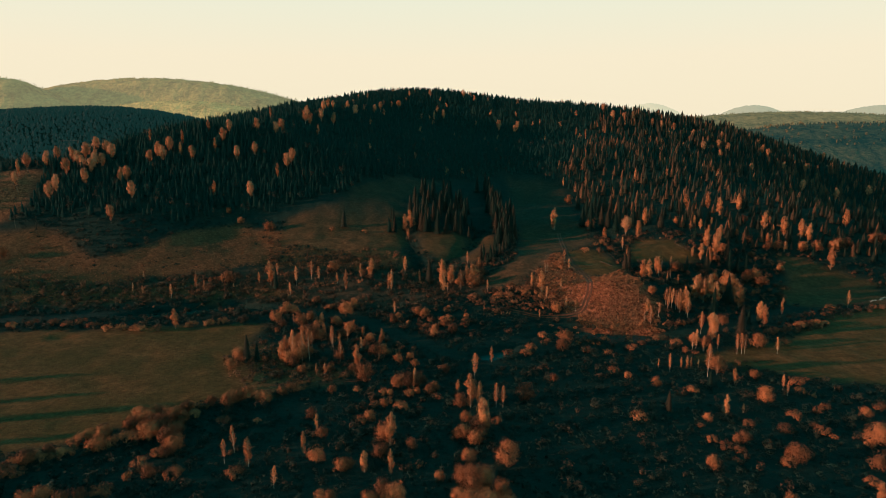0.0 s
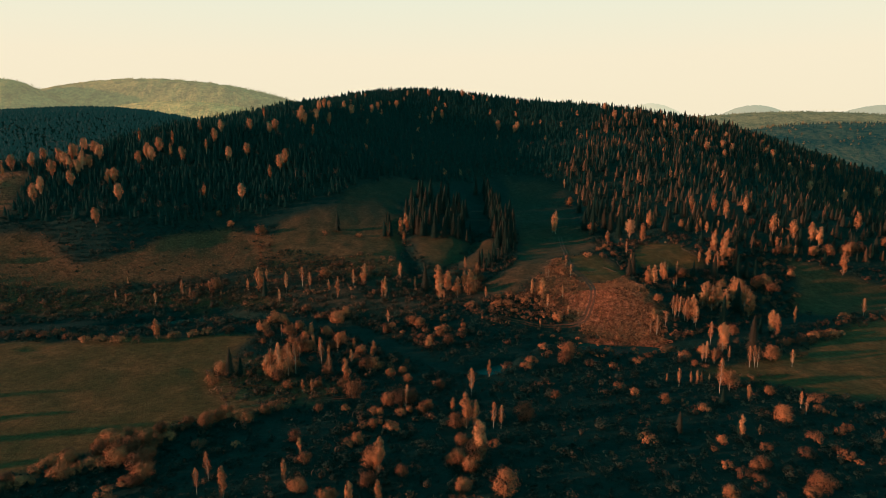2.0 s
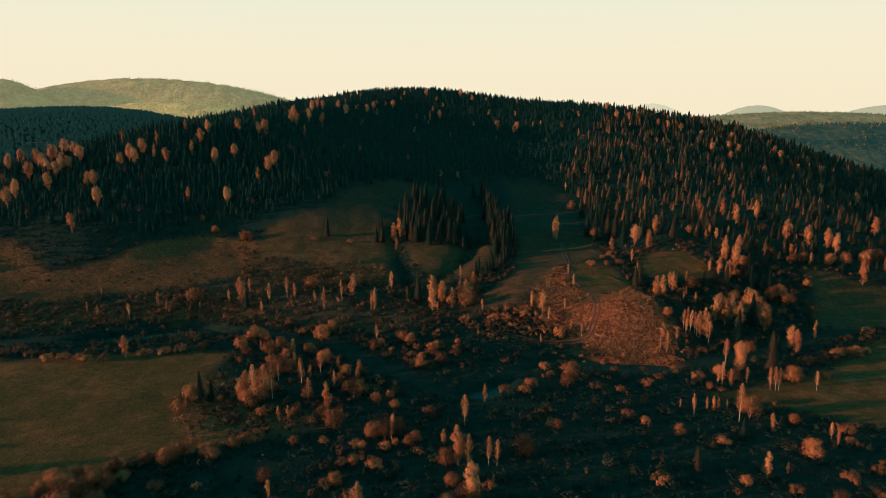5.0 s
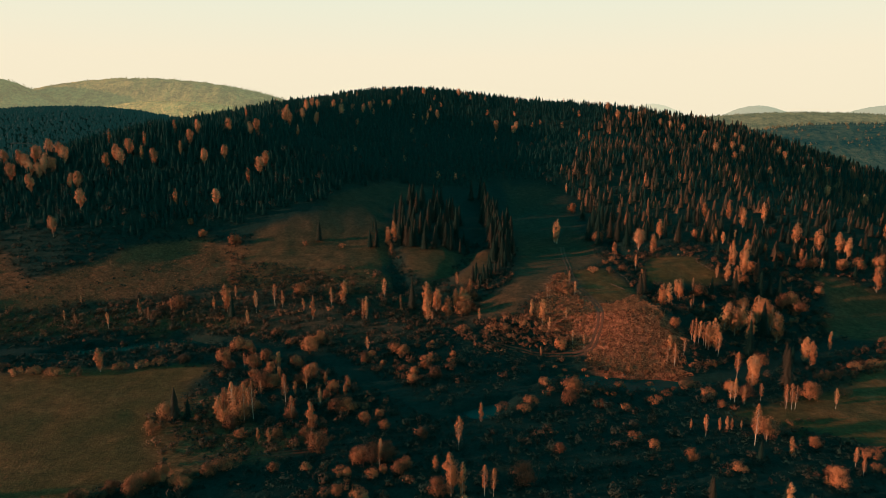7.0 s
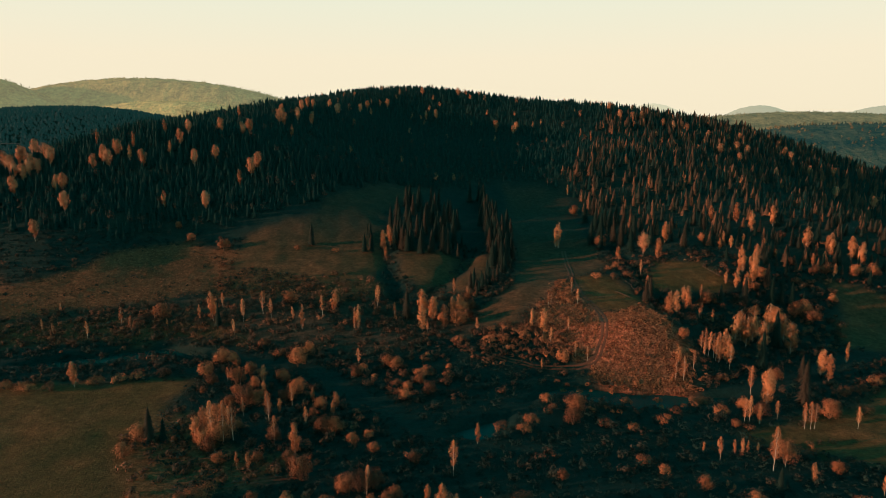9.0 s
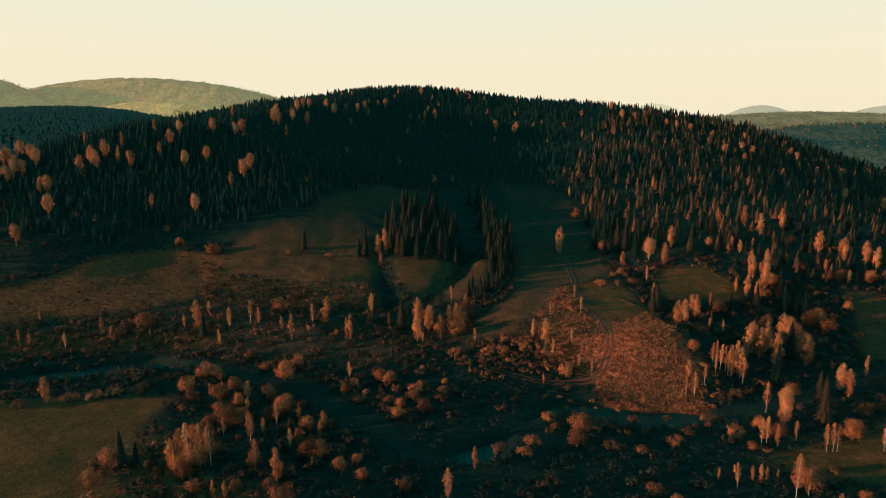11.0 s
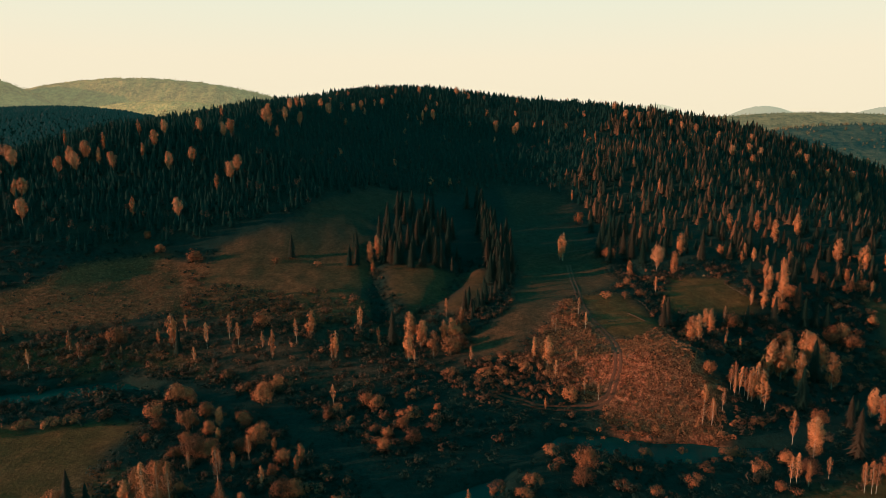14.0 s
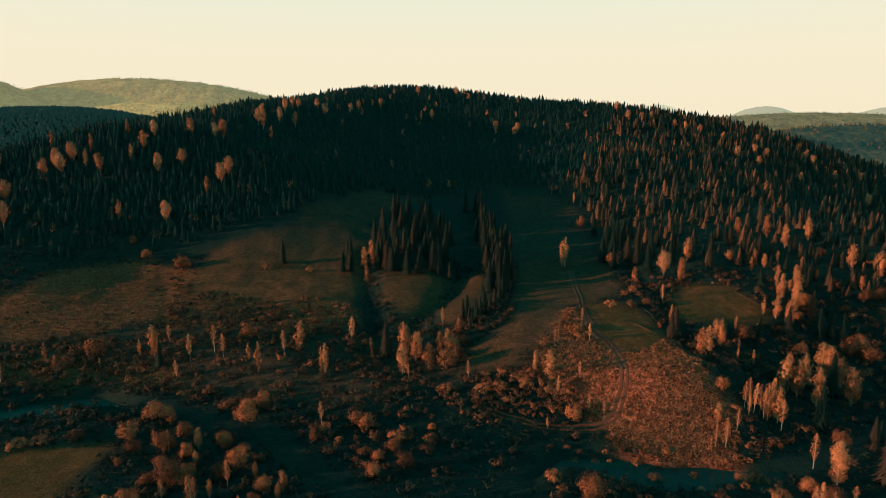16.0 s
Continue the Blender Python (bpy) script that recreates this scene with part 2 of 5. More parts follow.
GULLIES = (
    (((47.7, 684.3), (38.7, 653.3), (30.5, 614.5), (16.8, 576.5), (6.1, 558.4), (2.5, 537.9)), 9.0, 4.2),
    (((-39.9, 669.1), (-35.5, 639.7), (-29.7, 593.6), (-21.2, 552.5), (-17.6, 533.2)), 8.0, 3.4),
    (((-190.4, 635.3), (-170.9, 595.7), (-154.8, 557.1)), 6.0, 1.0),
    (((165.5, 656.7), (164.9, 612.1), (162.1, 554.2), (162.1, 517.7), (159.8, 466.4), (172.5, 448.6)), 5.0, 3.0),
)
WATER_LEVEL = -3.2
PASTURES = {
    "pasture_west": ((-420, 415), (-299, 410), (-189, 421), (-124, 424), (-123, 358), (-86, 317), (-111, 305), (-133, 290), (-160, 264), (-190, 249), (-330, 215), (-480, 250)),
    "pasture_east": ((230, 399), (286, 448), (345, 475), (460, 470), (440, 350), (245, 318), (200, 335), (150, 364), (181, 376)),
}
MEADOWS = {
    "meadow_upper": ((-164, 635), (-162, 667), (-114, 695), (-74, 743), (-49, 747), (-44, 688), (-34, 654), (-36, 603), (-38, 561), (-51, 549), (-77, 569), (-113, 593), (-144, 601), (-155, 590)),
    "meadow_middle": ((-29, 631), (-7, 648), (19, 631), (58, 634), (51, 586), (34, 549), (27, 541), (14, 566), (10, 545), (1, 550), (-9, 563), (-19, 590)),
    "meadow_corridor": ((31, 491), (40, 514), (50, 525), (63, 541), (80, 650), (88, 879), (160, 858), (147, 681), (148, 646), (141, 582), (115, 565), (100, 562), (88, 524), (70, 500), (53, 482)),
    "field_small": ((183, 599), (212, 596), (226, 549), (209, 538), (187, 535), (168, 536), (168, 561)),
    "field_ploughed": ((110, 560), (142, 566), (148, 527), (150, 511), (126, 493), (115, 494), (108, 510)),
    "meadow_far_east": ((311.1, 573.3), (375.2, 537.7), (360, 480), (267, 475)),
}
CLEARINGS = {
    "clearing": ((-100, 740), (-46.9, 822.3), (0, 829.6), (-44.9, 729.4), (-114.9, 694.2)),
    "clearing_west": ((-522, 693), (-505, 725), (-472, 734), (-453, 724), (-441, 689), (-426, 642), (-440, 622), (-466, 611)),
}
FIELDS = {**PASTURES, **MEADOWS, **CLEARINGS}
TALL_GRASS = {
    "grass_bank": ((98, 555), (106, 555), (105, 526), (108, 504), (114, 493), (126, 492), (150, 513), (148, 483), (148, 453), (153, 442), (155, 434), (147, 421), (154, 415), (133, 413), (110, 419), (98, 426), (93, 437), (89, 448), (87, 459), (79, 468), (70, 478), (72, 492), (78, 506), (87, 521)),
    "grass_slope": ((-480, 535), (-480, 600), (-380, 618), (-321, 563), (-285, 593), (-256, 632), (-219, 653), (-166, 636), (-156, 592), (-163, 561), (-187, 552), (-220, 547), (-252, 541), (-289, 522)),
    "grass_thicket": ((-130, 358), (-127, 393), (-112, 393), (-74, 349), (-47, 345), (-57, 329), (-85, 316), (-109, 316)),
    "grass_west": ((-380.7, 532.1), (-280.7, 511.3), (-213.1, 523.9), (-145.8, 510.1), (-97, 478), (-140.2, 490.4), (-206.4, 489.6), (-340.2, 468.2)),
    "grass_strip": ((-420, 462), (-300, 462), (-205, 487), (-140, 494), (-97, 474), (-40, 458), (20, 472), (62, 484), (40, 510), (0, 540), (-40, 548), (-120, 562), (-160, 552), (-260, 545), (-420, 540)),
    "grass_brow": ((-158, 596), (-144, 604), (-113, 596), (-77, 572), (-48, 552), (-60, 540), (-120, 553), (-164, 550)),
    "grass_middle": ((-73.6, 552.7), (-33.5, 573.7), (-29.6, 555), (-60.7, 534)),
}


def inside(poly, x, y):
    hit = np.zeros(np.shape(x), bool)
    for (x0, y0), (x1, y1) in zip(poly, poly[1:] + poly[:1]):
        if y0 != y1:
            hit ^= ((y0 > y) != (y1 > y)) & (x < (x1 - x0) * (y - y0) / (y1 - y0) + x0)
    return hit


def near_line(line, x, y):
    """Distance to a line of points."""
    best = np.full(np.shape(x), 1e9)
    for (x0, y0), (x1, y1) in zip(line, line[1:]):
        dx, dy = x1 - x0, y1 - y0
        s = np.clip(((x - x0) * dx + (y - y0) * dy) / (dx * dx + dy * dy), 0, 1)
        best = np.minimum(best, np.hypot(x - x0 - s * dx, y - y0 - s * dy))
    return best


WAVES = [(math.cos(a), math.sin(a), p) for a, p in zip(np.random.RandomState(3).uniform(0, 6.28, 12), np.random.RandomState(4).uniform(0, 6.28, 12))]


def swell(x, y, length):
    """Soft random waves of about this length, from -1 to 1."""
    z = 0.0
    for i, (c, s, p) in enumerate(WAVES):
        k = 6.28 / length * (0.6 + 0.09 * i)
        z = z + np.sin(k * (c * x + s * y) + p + 1.7 * np.sin(0.37 * k * (s * x - c * y) + 2 * p))
    return z / 5.0


def land(x, y):
    """Height of the ground."""
    x, y = np.asarray(x, float), np.asarray(y, float)
    z = np.zeros(np.broadcast(x, y).shape)
    for cx, cy, rx, ry, h in RISES:
        z = z + h * np.exp(-((x - cx) / rx) ** 2 - ((y - cy) / ry) ** 2)
    d = near_line(RIVER, x, y)
    z = z * (0.12 + 0.88 * np.clip((d - 12) / 42, 0, 1)) * 1.0
    for px, py, reach, deep in HOLLOWS:
        q = np.hypot((x - px) / 1.5, y - py) / reach
        z = z - deep * np.exp(-q * q) + 0.4 * deep * np.exp(-((q - 1.6) / 0.6) ** 2)
    for line, wide, deep in GULLIES:
        q = near_line(line, x, y) / wide
        z = z - deep * np.exp(-q * q)
    slope = np.clip((z - 6) / 25, 0, 1)
    z = z + slope * (0.9 * swell(x, y, 90) + 0.40 * swell(x + 40, y, 30)) + 0.3 * swell(x, y + 90, 45) + 0.08 * swell(x, y, 12) + 0.14 * swell(0.8 * x, y + 30, 21)
    wide = 1.2 * swell(x, y, 35) - 4
    for px, py, reach, half in ((115, 408, 54, 10), (33, 372, 20, 7), (-190, 470, 56, 11)):
        wide = np.maximum(wide, half * np.clip(1.6 - 1.6 * np.hypot(x - px, y - py) / reach, -1, 1) + 1.0 * swell(x, y, 30))
    cut = np.clip((wide + 4 - d) / 7, 0, 1)
    cut = cut * cut * (3 - 2 * cut)
    return z * (1 - cut) + cut * np.minimum(z, -4.6)


def height(x, y):
    return float(land(x, y))


# ---- building helpers ----
def part(name, mesh, material, parent, label=""):
    """Links a mesh as one object under a thing."""
    if not mesh.materials:
        mesh.materials.append(material)
    ob = new(name, mesh)
    ob.parent = parent
    return tagged(ob, label)


def from_arrays(name, verts, faces, smooth=False, normals=None):
    """A mesh from a vertex array and a face array with three or four corners a face."""
    me = bpy.data.meshes.new(name)
    verts, faces = np.asarray(verts, np.float32), np.asarray(faces, np.int32)
    n, k = faces.shape
    me.vertices.add(len(verts))
    me.vertices.foreach_set("co", verts.ravel())
    me.loops.add(n * k)
    me.loops.foreach_set("vertex_index", faces.ravel())
    me.polygons.add(n)
    me.polygons.foreach_set("loop_start", np.arange(0, n * k, k, dtype=np.int32))
    me.polygons.foreach_set("use_smooth", np.full(n, smooth))
    me.update(calc_edges=True)
    if normals is not None:
        me.normals_split_custom_set_from_vertices(np.asarray(normals, np.float32).tolist())
    return me


# ---- ground ----
def axis(stops):
    """Grid lines: (from, to, step) by stretches."""
    return np.unique(np.concatenate([np.arange(a, b, s) for a, b, s in stops] + [[stops[-1][1]]]))


GX = axis([(-4900, -1500, 170), (-1500, -560, 20), (-560, -350, 7), (-350, 380, 3.8), (380, 640, 5), (640, 1300, 15), (1300, 4900, 180)])
GY = axis([(-4900, -300, 230), (-300, 180, 24), (180, 560, 3.6), (560, 780, 4.6), (780, 1600, 12), (1600, 1850, 14), (1850, 2400, 50), (2400, 4900, 125)])
gx, gy = np.meshgrid(GX, GY)
gz = land(gx, gy)
idx = np.arange(gx.size).reshape(gx.shape)
quads = np.stack([idx[:-1, :-1], idx[:-1, 1:], idx[1:, 1:], idx[1:, :-1]], -1).reshape(-1, 4)
ground_mesh = from_arrays("ground", np.stack([gx, gy, gz], -1).reshape(-1, 3), quads, True)
share = np.zeros((gx.size, 4), np.float32)
share[:, 3] = 1
fx, fy = (gx + 5 * swell(gx, gy, 60) + 3.5 * swell(gx, gy, 24) + 1.2 * swell(gx, gy, 8)).ravel(), (gy + 5 * swell(gx + 70, gy, 60) + 3.5 * swell(gx + 50, gy, 24) + 1.2 * swell(gx + 9, gy, 8)).ravel()
for name, poly in FIELDS.items():
    at = inside(poly, fx, fy)
    # meadows darken uphill, in the corridor and in the clearing: shade put into colour
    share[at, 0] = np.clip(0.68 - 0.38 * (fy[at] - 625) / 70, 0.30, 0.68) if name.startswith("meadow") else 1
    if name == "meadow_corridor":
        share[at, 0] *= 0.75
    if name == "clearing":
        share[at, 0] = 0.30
    # clearing_west takes bright dry grass to stand for sunlight on it
    share[at, 1] = 0.05 if name.startswith("meadow") else 0.6 if name == "clearing_west" else 0
# pasture gives way to dark scrub in two gullies, painting their shade
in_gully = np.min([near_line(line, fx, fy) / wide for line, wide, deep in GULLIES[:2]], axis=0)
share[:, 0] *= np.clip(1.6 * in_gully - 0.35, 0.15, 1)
for name, poly in TALL_GRASS.items():
    at = inside(poly, fx, fy)
    share[at, 1] = 1.0 if name == "grass_bank" else 0.06 if name == "grass_strip" else 0.22
    share[at, 0] = np.maximum(share[at, 0], 0.16 if name == "grass_strip" else 0.7)
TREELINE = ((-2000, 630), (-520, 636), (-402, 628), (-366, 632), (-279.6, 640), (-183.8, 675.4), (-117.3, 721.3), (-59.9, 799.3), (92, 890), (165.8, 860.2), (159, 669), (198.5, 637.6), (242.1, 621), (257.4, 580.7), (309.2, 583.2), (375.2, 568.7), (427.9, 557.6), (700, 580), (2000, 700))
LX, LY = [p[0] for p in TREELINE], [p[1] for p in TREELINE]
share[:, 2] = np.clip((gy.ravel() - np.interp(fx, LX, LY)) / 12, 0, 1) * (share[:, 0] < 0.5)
for _ in range(2):
    near = share.reshape(*gx.shape, 4)
    near[1:-1, 1:-1] = (near[1:-1, 1:-1] * 2 + near[:-2, 1:-1] + near[2:, 1:-1] + near[1:-1, :-2] + near[1:-1, 2:]) / 6
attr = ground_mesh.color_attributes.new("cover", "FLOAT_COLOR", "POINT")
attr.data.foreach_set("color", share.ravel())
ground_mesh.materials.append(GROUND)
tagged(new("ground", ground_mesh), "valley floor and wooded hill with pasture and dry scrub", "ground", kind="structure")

# river: one sheet of still water, seen where the bed lies below its level
wx, wy = np.meshgrid(np.arange(-720, 921, 20.0), np.arange(340, 561, 20.0))
wi = np.arange(wx.size).reshape(wx.shape)
water_mesh = from_arrays("water", np.stack([wx, wy, np.full(wx.shape, WATER_LEVEL)], -1).reshape(-1, 3),
                         np.stack([wi[:-1, :-1], wi[:-1, 1:], wi[1:, 1:], wi[1:, :-1]], -1).reshape(-1, 4), True)
water_mesh.materials.append(WATER)
tagged(new("water", water_mesh), "still dark teal river winding through scrub", "water", kind="structure")


FAR_STANDS = []


def far_hill(name, label, x, y, rx, ry, h, seed, mat=FAR_WOODS, knobs=7, step=0, peak=0.9):
    """A distant wooded ridge: a rounded rise with uneven knolls and a rough top of trees."""
    rng = np.random.RandomState(seed)
    u, v = np.meshgrid(np.linspace(-1, 1, 160), np.linspace(-1, 1, 36))
    z = (1 - u * u) ** peak * np.cos(v * 1.57) ** 1.1
    for i in range(knobs):
        a, b, s = rng.uniform(-0.8, 0.8), rng.uniform(-0.6, 0.3), rng.uniform(0.08, 0.25)
        z += rng.uniform(-0.05, 0.06) * np.exp(-((u - a) / s) ** 2 - ((v - b) / (2 * s)) ** 2) * (1 - u * u)
    z = h * z + rng.uniform(-0.012, 0.012, z.shape) * h - 4
    i = np.arange(u.size).reshape(u.shape)
    me = from_arrays(name, np.stack([x + rx * u, y + ry * v, z], -1).reshape(-1, 3), np.stack([i[:-1, :-1], i[:-1, 1:], i[1:, 1:], i[1:, :-1]], -1).reshape(-1, 4), True)
    me.materials.append(mat)
    if step:
        FAR_STANDS.append((x, y, rx, ry, z, step, mat, seed))
    return tagged(new(name, me), label, "hill", kind="structure")


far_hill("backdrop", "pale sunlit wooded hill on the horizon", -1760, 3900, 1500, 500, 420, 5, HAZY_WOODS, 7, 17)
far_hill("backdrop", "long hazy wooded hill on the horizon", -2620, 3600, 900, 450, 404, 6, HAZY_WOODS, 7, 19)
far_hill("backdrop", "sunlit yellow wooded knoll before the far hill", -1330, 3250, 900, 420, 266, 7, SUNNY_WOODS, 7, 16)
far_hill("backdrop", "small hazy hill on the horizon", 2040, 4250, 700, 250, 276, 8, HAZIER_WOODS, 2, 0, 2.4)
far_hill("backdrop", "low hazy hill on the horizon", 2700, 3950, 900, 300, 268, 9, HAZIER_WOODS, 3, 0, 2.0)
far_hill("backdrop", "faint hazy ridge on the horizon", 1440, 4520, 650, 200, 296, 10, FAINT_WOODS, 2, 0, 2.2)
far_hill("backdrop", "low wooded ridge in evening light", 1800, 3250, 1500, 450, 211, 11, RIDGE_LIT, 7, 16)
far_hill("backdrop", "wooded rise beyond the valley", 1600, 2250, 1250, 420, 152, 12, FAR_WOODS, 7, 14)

# ---- trees ----
def conifer(rng, tiers, spikes, wide, droop=0.10, lift=0.75):
    """Unit-high conifer: drooping ragged skirts, one above the other. Vertices and triangles."""
    verts, tris = [], []
    for k in range(tiers):
        f = k / tiers
        z0 = 0.06 + 0.90 * f
        r = wide * (1 - f) ** 0.85 * rng.uniform(0.82, 1.12) + 0.008
        top = min(1.0, z0 + 1.9 / tiers)
        c = len(verts)
        verts.append((rng.uniform(-.004, .004), rng.uniform(-.004, .004), top))
        turn = rng.uniform(0, 6.28)
        for i in range(spikes * 2):
            a = turn + math.pi * i / spikes + rng.uniform(-.12, .12)
            q = r * (rng.uniform(0.8, 1.25) if i % 2 == 0 else rng.uniform(0.35, 0.55))
            zz = z0 - (droop * r * 3 if i % 2 == 0 else -0.01) + rng.uniform(-.006, .006)
            verts.append((q * math.cos(a), q * math.sin(a), zz))
        for i in range(spikes * 2):
            tris.append((c, c + 1 + i, c + 1 + (i + 1) % (spikes * 2)))
    verts = np.array(verts)
    soft = verts * (1, 1, 0) / (np.linalg.norm(verts[:, :2], axis=1)[:, None] + 0.02) * 0.75 + (0, 0, lift)
    return verts, np.array(tris), soft / np.linalg.norm(soft, axis=1)[:, None]


def leaves_at(rng, c, out, size, flat=0.95):
    """Small leaf sprays at places c that face about outwards. Vertices, triangles and soft normals."""
    n = len(c)
    out = out / np.linalg.norm(out, axis=1)[:, None]
    a, b = rng.normal(size=(n, 3)), rng.normal(size=(n, 3))
    a -= out * (a * out).sum(1)[:, None] * flat
    b -= out * (b * out).sum(1)[:, None] * flat
    turned = (np.cross(a, b) * out).sum(1) < 0
    a[turned], b[turned] = b[turned].copy(), a[turned].copy()
    a *= (size * rng.uniform(0.6, 1.3, n) / np.linalg.norm(a, axis=1))[:, None]
    b *= (size * rng.uniform(0.6, 1.3, n) / np.linalg.norm(b, axis=1))[:, None]
    verts = np.stack([c - a * 0.5 - b * 0.3, c + a * 0.5 - b * 0.3, c + b * 0.7], 1).reshape(-1, 3)
    soft = out + rng.normal(size=(n, 3)) * 0.14
    soft /= np.linalg.norm(soft, axis=1)[:, None]
    return verts, np.arange(len(verts)).reshape(-1, 3), np.repeat(soft, 3, 0)


def leaf_cloud(rng, clumps, leaves, size, heart=0.45):
    """Leaf sprays gathered in clumps (x, y, z, radius): a lumpy crown with gaps."""
    places, outs = [], []
    weight = np.array([c[3] ** 2 for c in clumps])
    for (x, y, z, r), n in zip(clumps, np.maximum(3, (leaves * weight / weight.sum()).astype(int))):
        d = rng.normal(size=(n, 3))
        d /= np.linalg.norm(d, axis=1)[:, None]
        c = np.array((x, y, z)) + d * (r * rng.uniform(0.35, 1.0, n) ** 0.5)[:, None]
        places.append(c)
        whole = c - (0, 0, heart)
        outs.append(0.45 * d + 0.75 * whole / (np.linalg.norm(whole, axis=1)[:, None] + 1e-6))
    return leaves_at(rng, np.concatenate(places), np.concatenate(outs), size)


def birch_crown(rng, bend, low, wide, leaves, size, blunt=0.58):
    """A pointed crown of fine hanging sprays with uneven lobes and gaps."""
    n = int(leaves * 1.9)
    q, a = rng.uniform(0, 1, n) ** 0.85, rng.uniform(0, 6.283, n)
    p1, p2, p3 = rng.uniform(0, 6.28, 3)
    lobes = 0.82 + 0.20 * np.sin(2 * a + 7 * q + p1) + 0.16 * np.sin(3 * a - 11 * q + p2) + 0.06 * np.sin(29 * q + p3 + a)
    r = wide * 1.75 * q ** 0.45 * (1 - q) ** blunt * lobes * rng.uniform(0.12, 1, n) ** 0.5
    gap = np.sin(4 * a + 21 * q + p3) + np.sin(5 * a - 27 * q + p1) > rng.uniform(-1.7, 0.2, n)
    q, a, r = q[gap][:leaves], a[gap][:leaves], r[gap][:leaves]
    f = low + (1.0 - low) * q
    f = f - 0.16 * r * rng.uniform(0, 1, len(f))
    c = np.stack([bend[0] * f * f + r * np.cos(a), bend[1] * f * f + r * np.sin(a), f], 1)
    out = np.stack([np.cos(a), np.sin(a), 0.15 + 0.9 * (q - 0.45)], 1)
    return leaves_at(rng, c, out, size)


def stems(paths, sides=5):
    """Tapered round stems along paths of (x, y, z, radius)."""
    verts, tris = [], []
    for path in paths:
        base = len(verts)
        for x, y, z, r in path:
            for i in range(sides):
                a = 6.2832 * i / sides
                verts.append((x + r * math.cos(a), y + r * math.sin(a), z))
        for k in range(len(path) - 1):
            for i in range(sides):
                p, q = base + k * sides + i, base + k * sides + (i + 1) % sides
                tris += [(p, q, q + sides), (p, q + sides, p + sides)]
    return np.array(verts), np.array(tris)


PROTOTYPES = {}
PLANTED = []


def tree_meshes(kind, variant, fine):
    """Trunk and crown of one tree of its kind, one metre high, foot at the origin."""
    rng = np.random.RandomState(hash_of(kind) + 17 * variant)
    more, size = (1.75, 0.72) if fine else (0.66, 1.24)
    limbs, clumps = [], []
    if kind == "larch":
        return stems([[(0, 0, 0, .014), (0, 0, .5, .009), (0, 0, .97, .002)]]), conifer(rng, 18, 7, rng.uniform(0.21, 0.29), droop=0.05, lift=0.5)
    if kind == "spruce":
        return stems([[(0, 0, 0, .014), (0, 0, .5, .009), (0, 0, .97, .002)]]), conifer(rng, 22, 8, rng.uniform(0.17, 0.25))
    if kind in ("birch", "slender_birch", "bare_birch", "broad_birch"):
        wide = {"broad_birch": 0.29, "birch": 0.23, "slender_birch": 0.15, "bare_birch": 0.17}[kind] * rng.uniform(0.9, 1.1)
        low = {"broad_birch": 0.16, "birch": 0.07, "slender_birch": 0.05, "bare_birch": 0.28}[kind]
        bend = rng.uniform(-.03, .03, 2)
        trunk = [(bend[0] * f * f, bend[1] * f * f, f, 0.0085 * (1 - f) + 0.0012) for f in np.linspace(0, 0.97, 8)]
        limbs.append(trunk)
        for k in range(18):
            f = low + (0.98 - low) * (k + 0.5) / 18
            q = (f - low) / (1 - low)
            s = 1.75 * q ** 0.45 * (1 - q) ** 0.75
            a, r = k * 2.4 + rng.uniform(-.4, .4), wide * s * rng.uniform(0.45, 0.95)
            tip = (bend[0] + r * math.cos(a), bend[1] + r * math.sin(a), f + 0.03)
            limbs.append([(bend[0] * f * f, bend[1] * f * f, f - 0.10, .004), (tip[0] * .6, tip[1] * .6, f - .03, .0025), (*tip, .001)])
        n = {"broad_birch": 1700, "birch": 1700, "slender_birch": 1100, "bare_birch": 560}[kind]
        if kind == "bare_birch":
            return stems(limbs, 4), birch_crown(rng, bend, low, wide, int(n * more), 0.029 * size)
        for k in range(34):
            q, a = (k + rng.uniform(0.1, 0.9)) / 34, rng.uniform(0, 6.28)
            full = wide * 1.55 * (q ** 0.62 * (1 - q) ** 0.30 if kind == "broad_birch" else q ** 0.42 * (1 - q) ** 0.48)
            f, r = low + (0.96 - low) * q, 0.58 * full * math.sqrt(rng.uniform(0.02, 1.0))
            clumps.append((bend[0] * f * f + r * math.cos(a), bend[1] * f * f + r * math.sin(a), f, full * rng.uniform(0.36, 0.60) + 0.016))
        return stems(limbs, 4), leaf_cloud(rng, clumps, int(n * more), (0.044 if kind == "broad_birch" else 0.035) * size)
    if kind == "round_tree":
        for k in range(7):
            a = k * 0.9 + rng.uniform(-.3, .3)
            limbs.append([(0, 0, 0, .03), (.1 * math.cos(a), .1 * math.sin(a), .3, .018), (.3 * math.cos(a), .3 * math.sin(a), .68, .006)])
        for k in range(60):
            a, e, r = rng.uniform(0, 6.28), rng.uniform(-0.75, 1.0), rng.uniform(0.5, 1.0)
            c = math.sqrt(max(0, 1 - e * e))
            clumps.append((0.42 * r * c * math.cos(a), 0.42 * r * c * math.sin(a), 0.45 + 0.40 * r * e, rng.uniform(0.10, 0.19)))
        return stems(limbs, 4), leaf_cloud(rng, clumps, int(1700 * more), 0.056 * size)
    # willow bush: many stems from one stool, wider than high
    for k in range(9):
        a, s = k * 0.7 + rng.uniform(-.2, .2), rng.uniform(0.3, 0.55)
        limbs.append([(0, 0, 0, .02), (.5 * s * math.cos(a), .5 * s * math.sin(a), .4, .012), (s * math.cos(a), s * math.sin(a), .75, .004)])
    for k in range(30):
        a, r = rng.uniform(0, 6.28), math.sqrt(rng.uniform(0, 1))
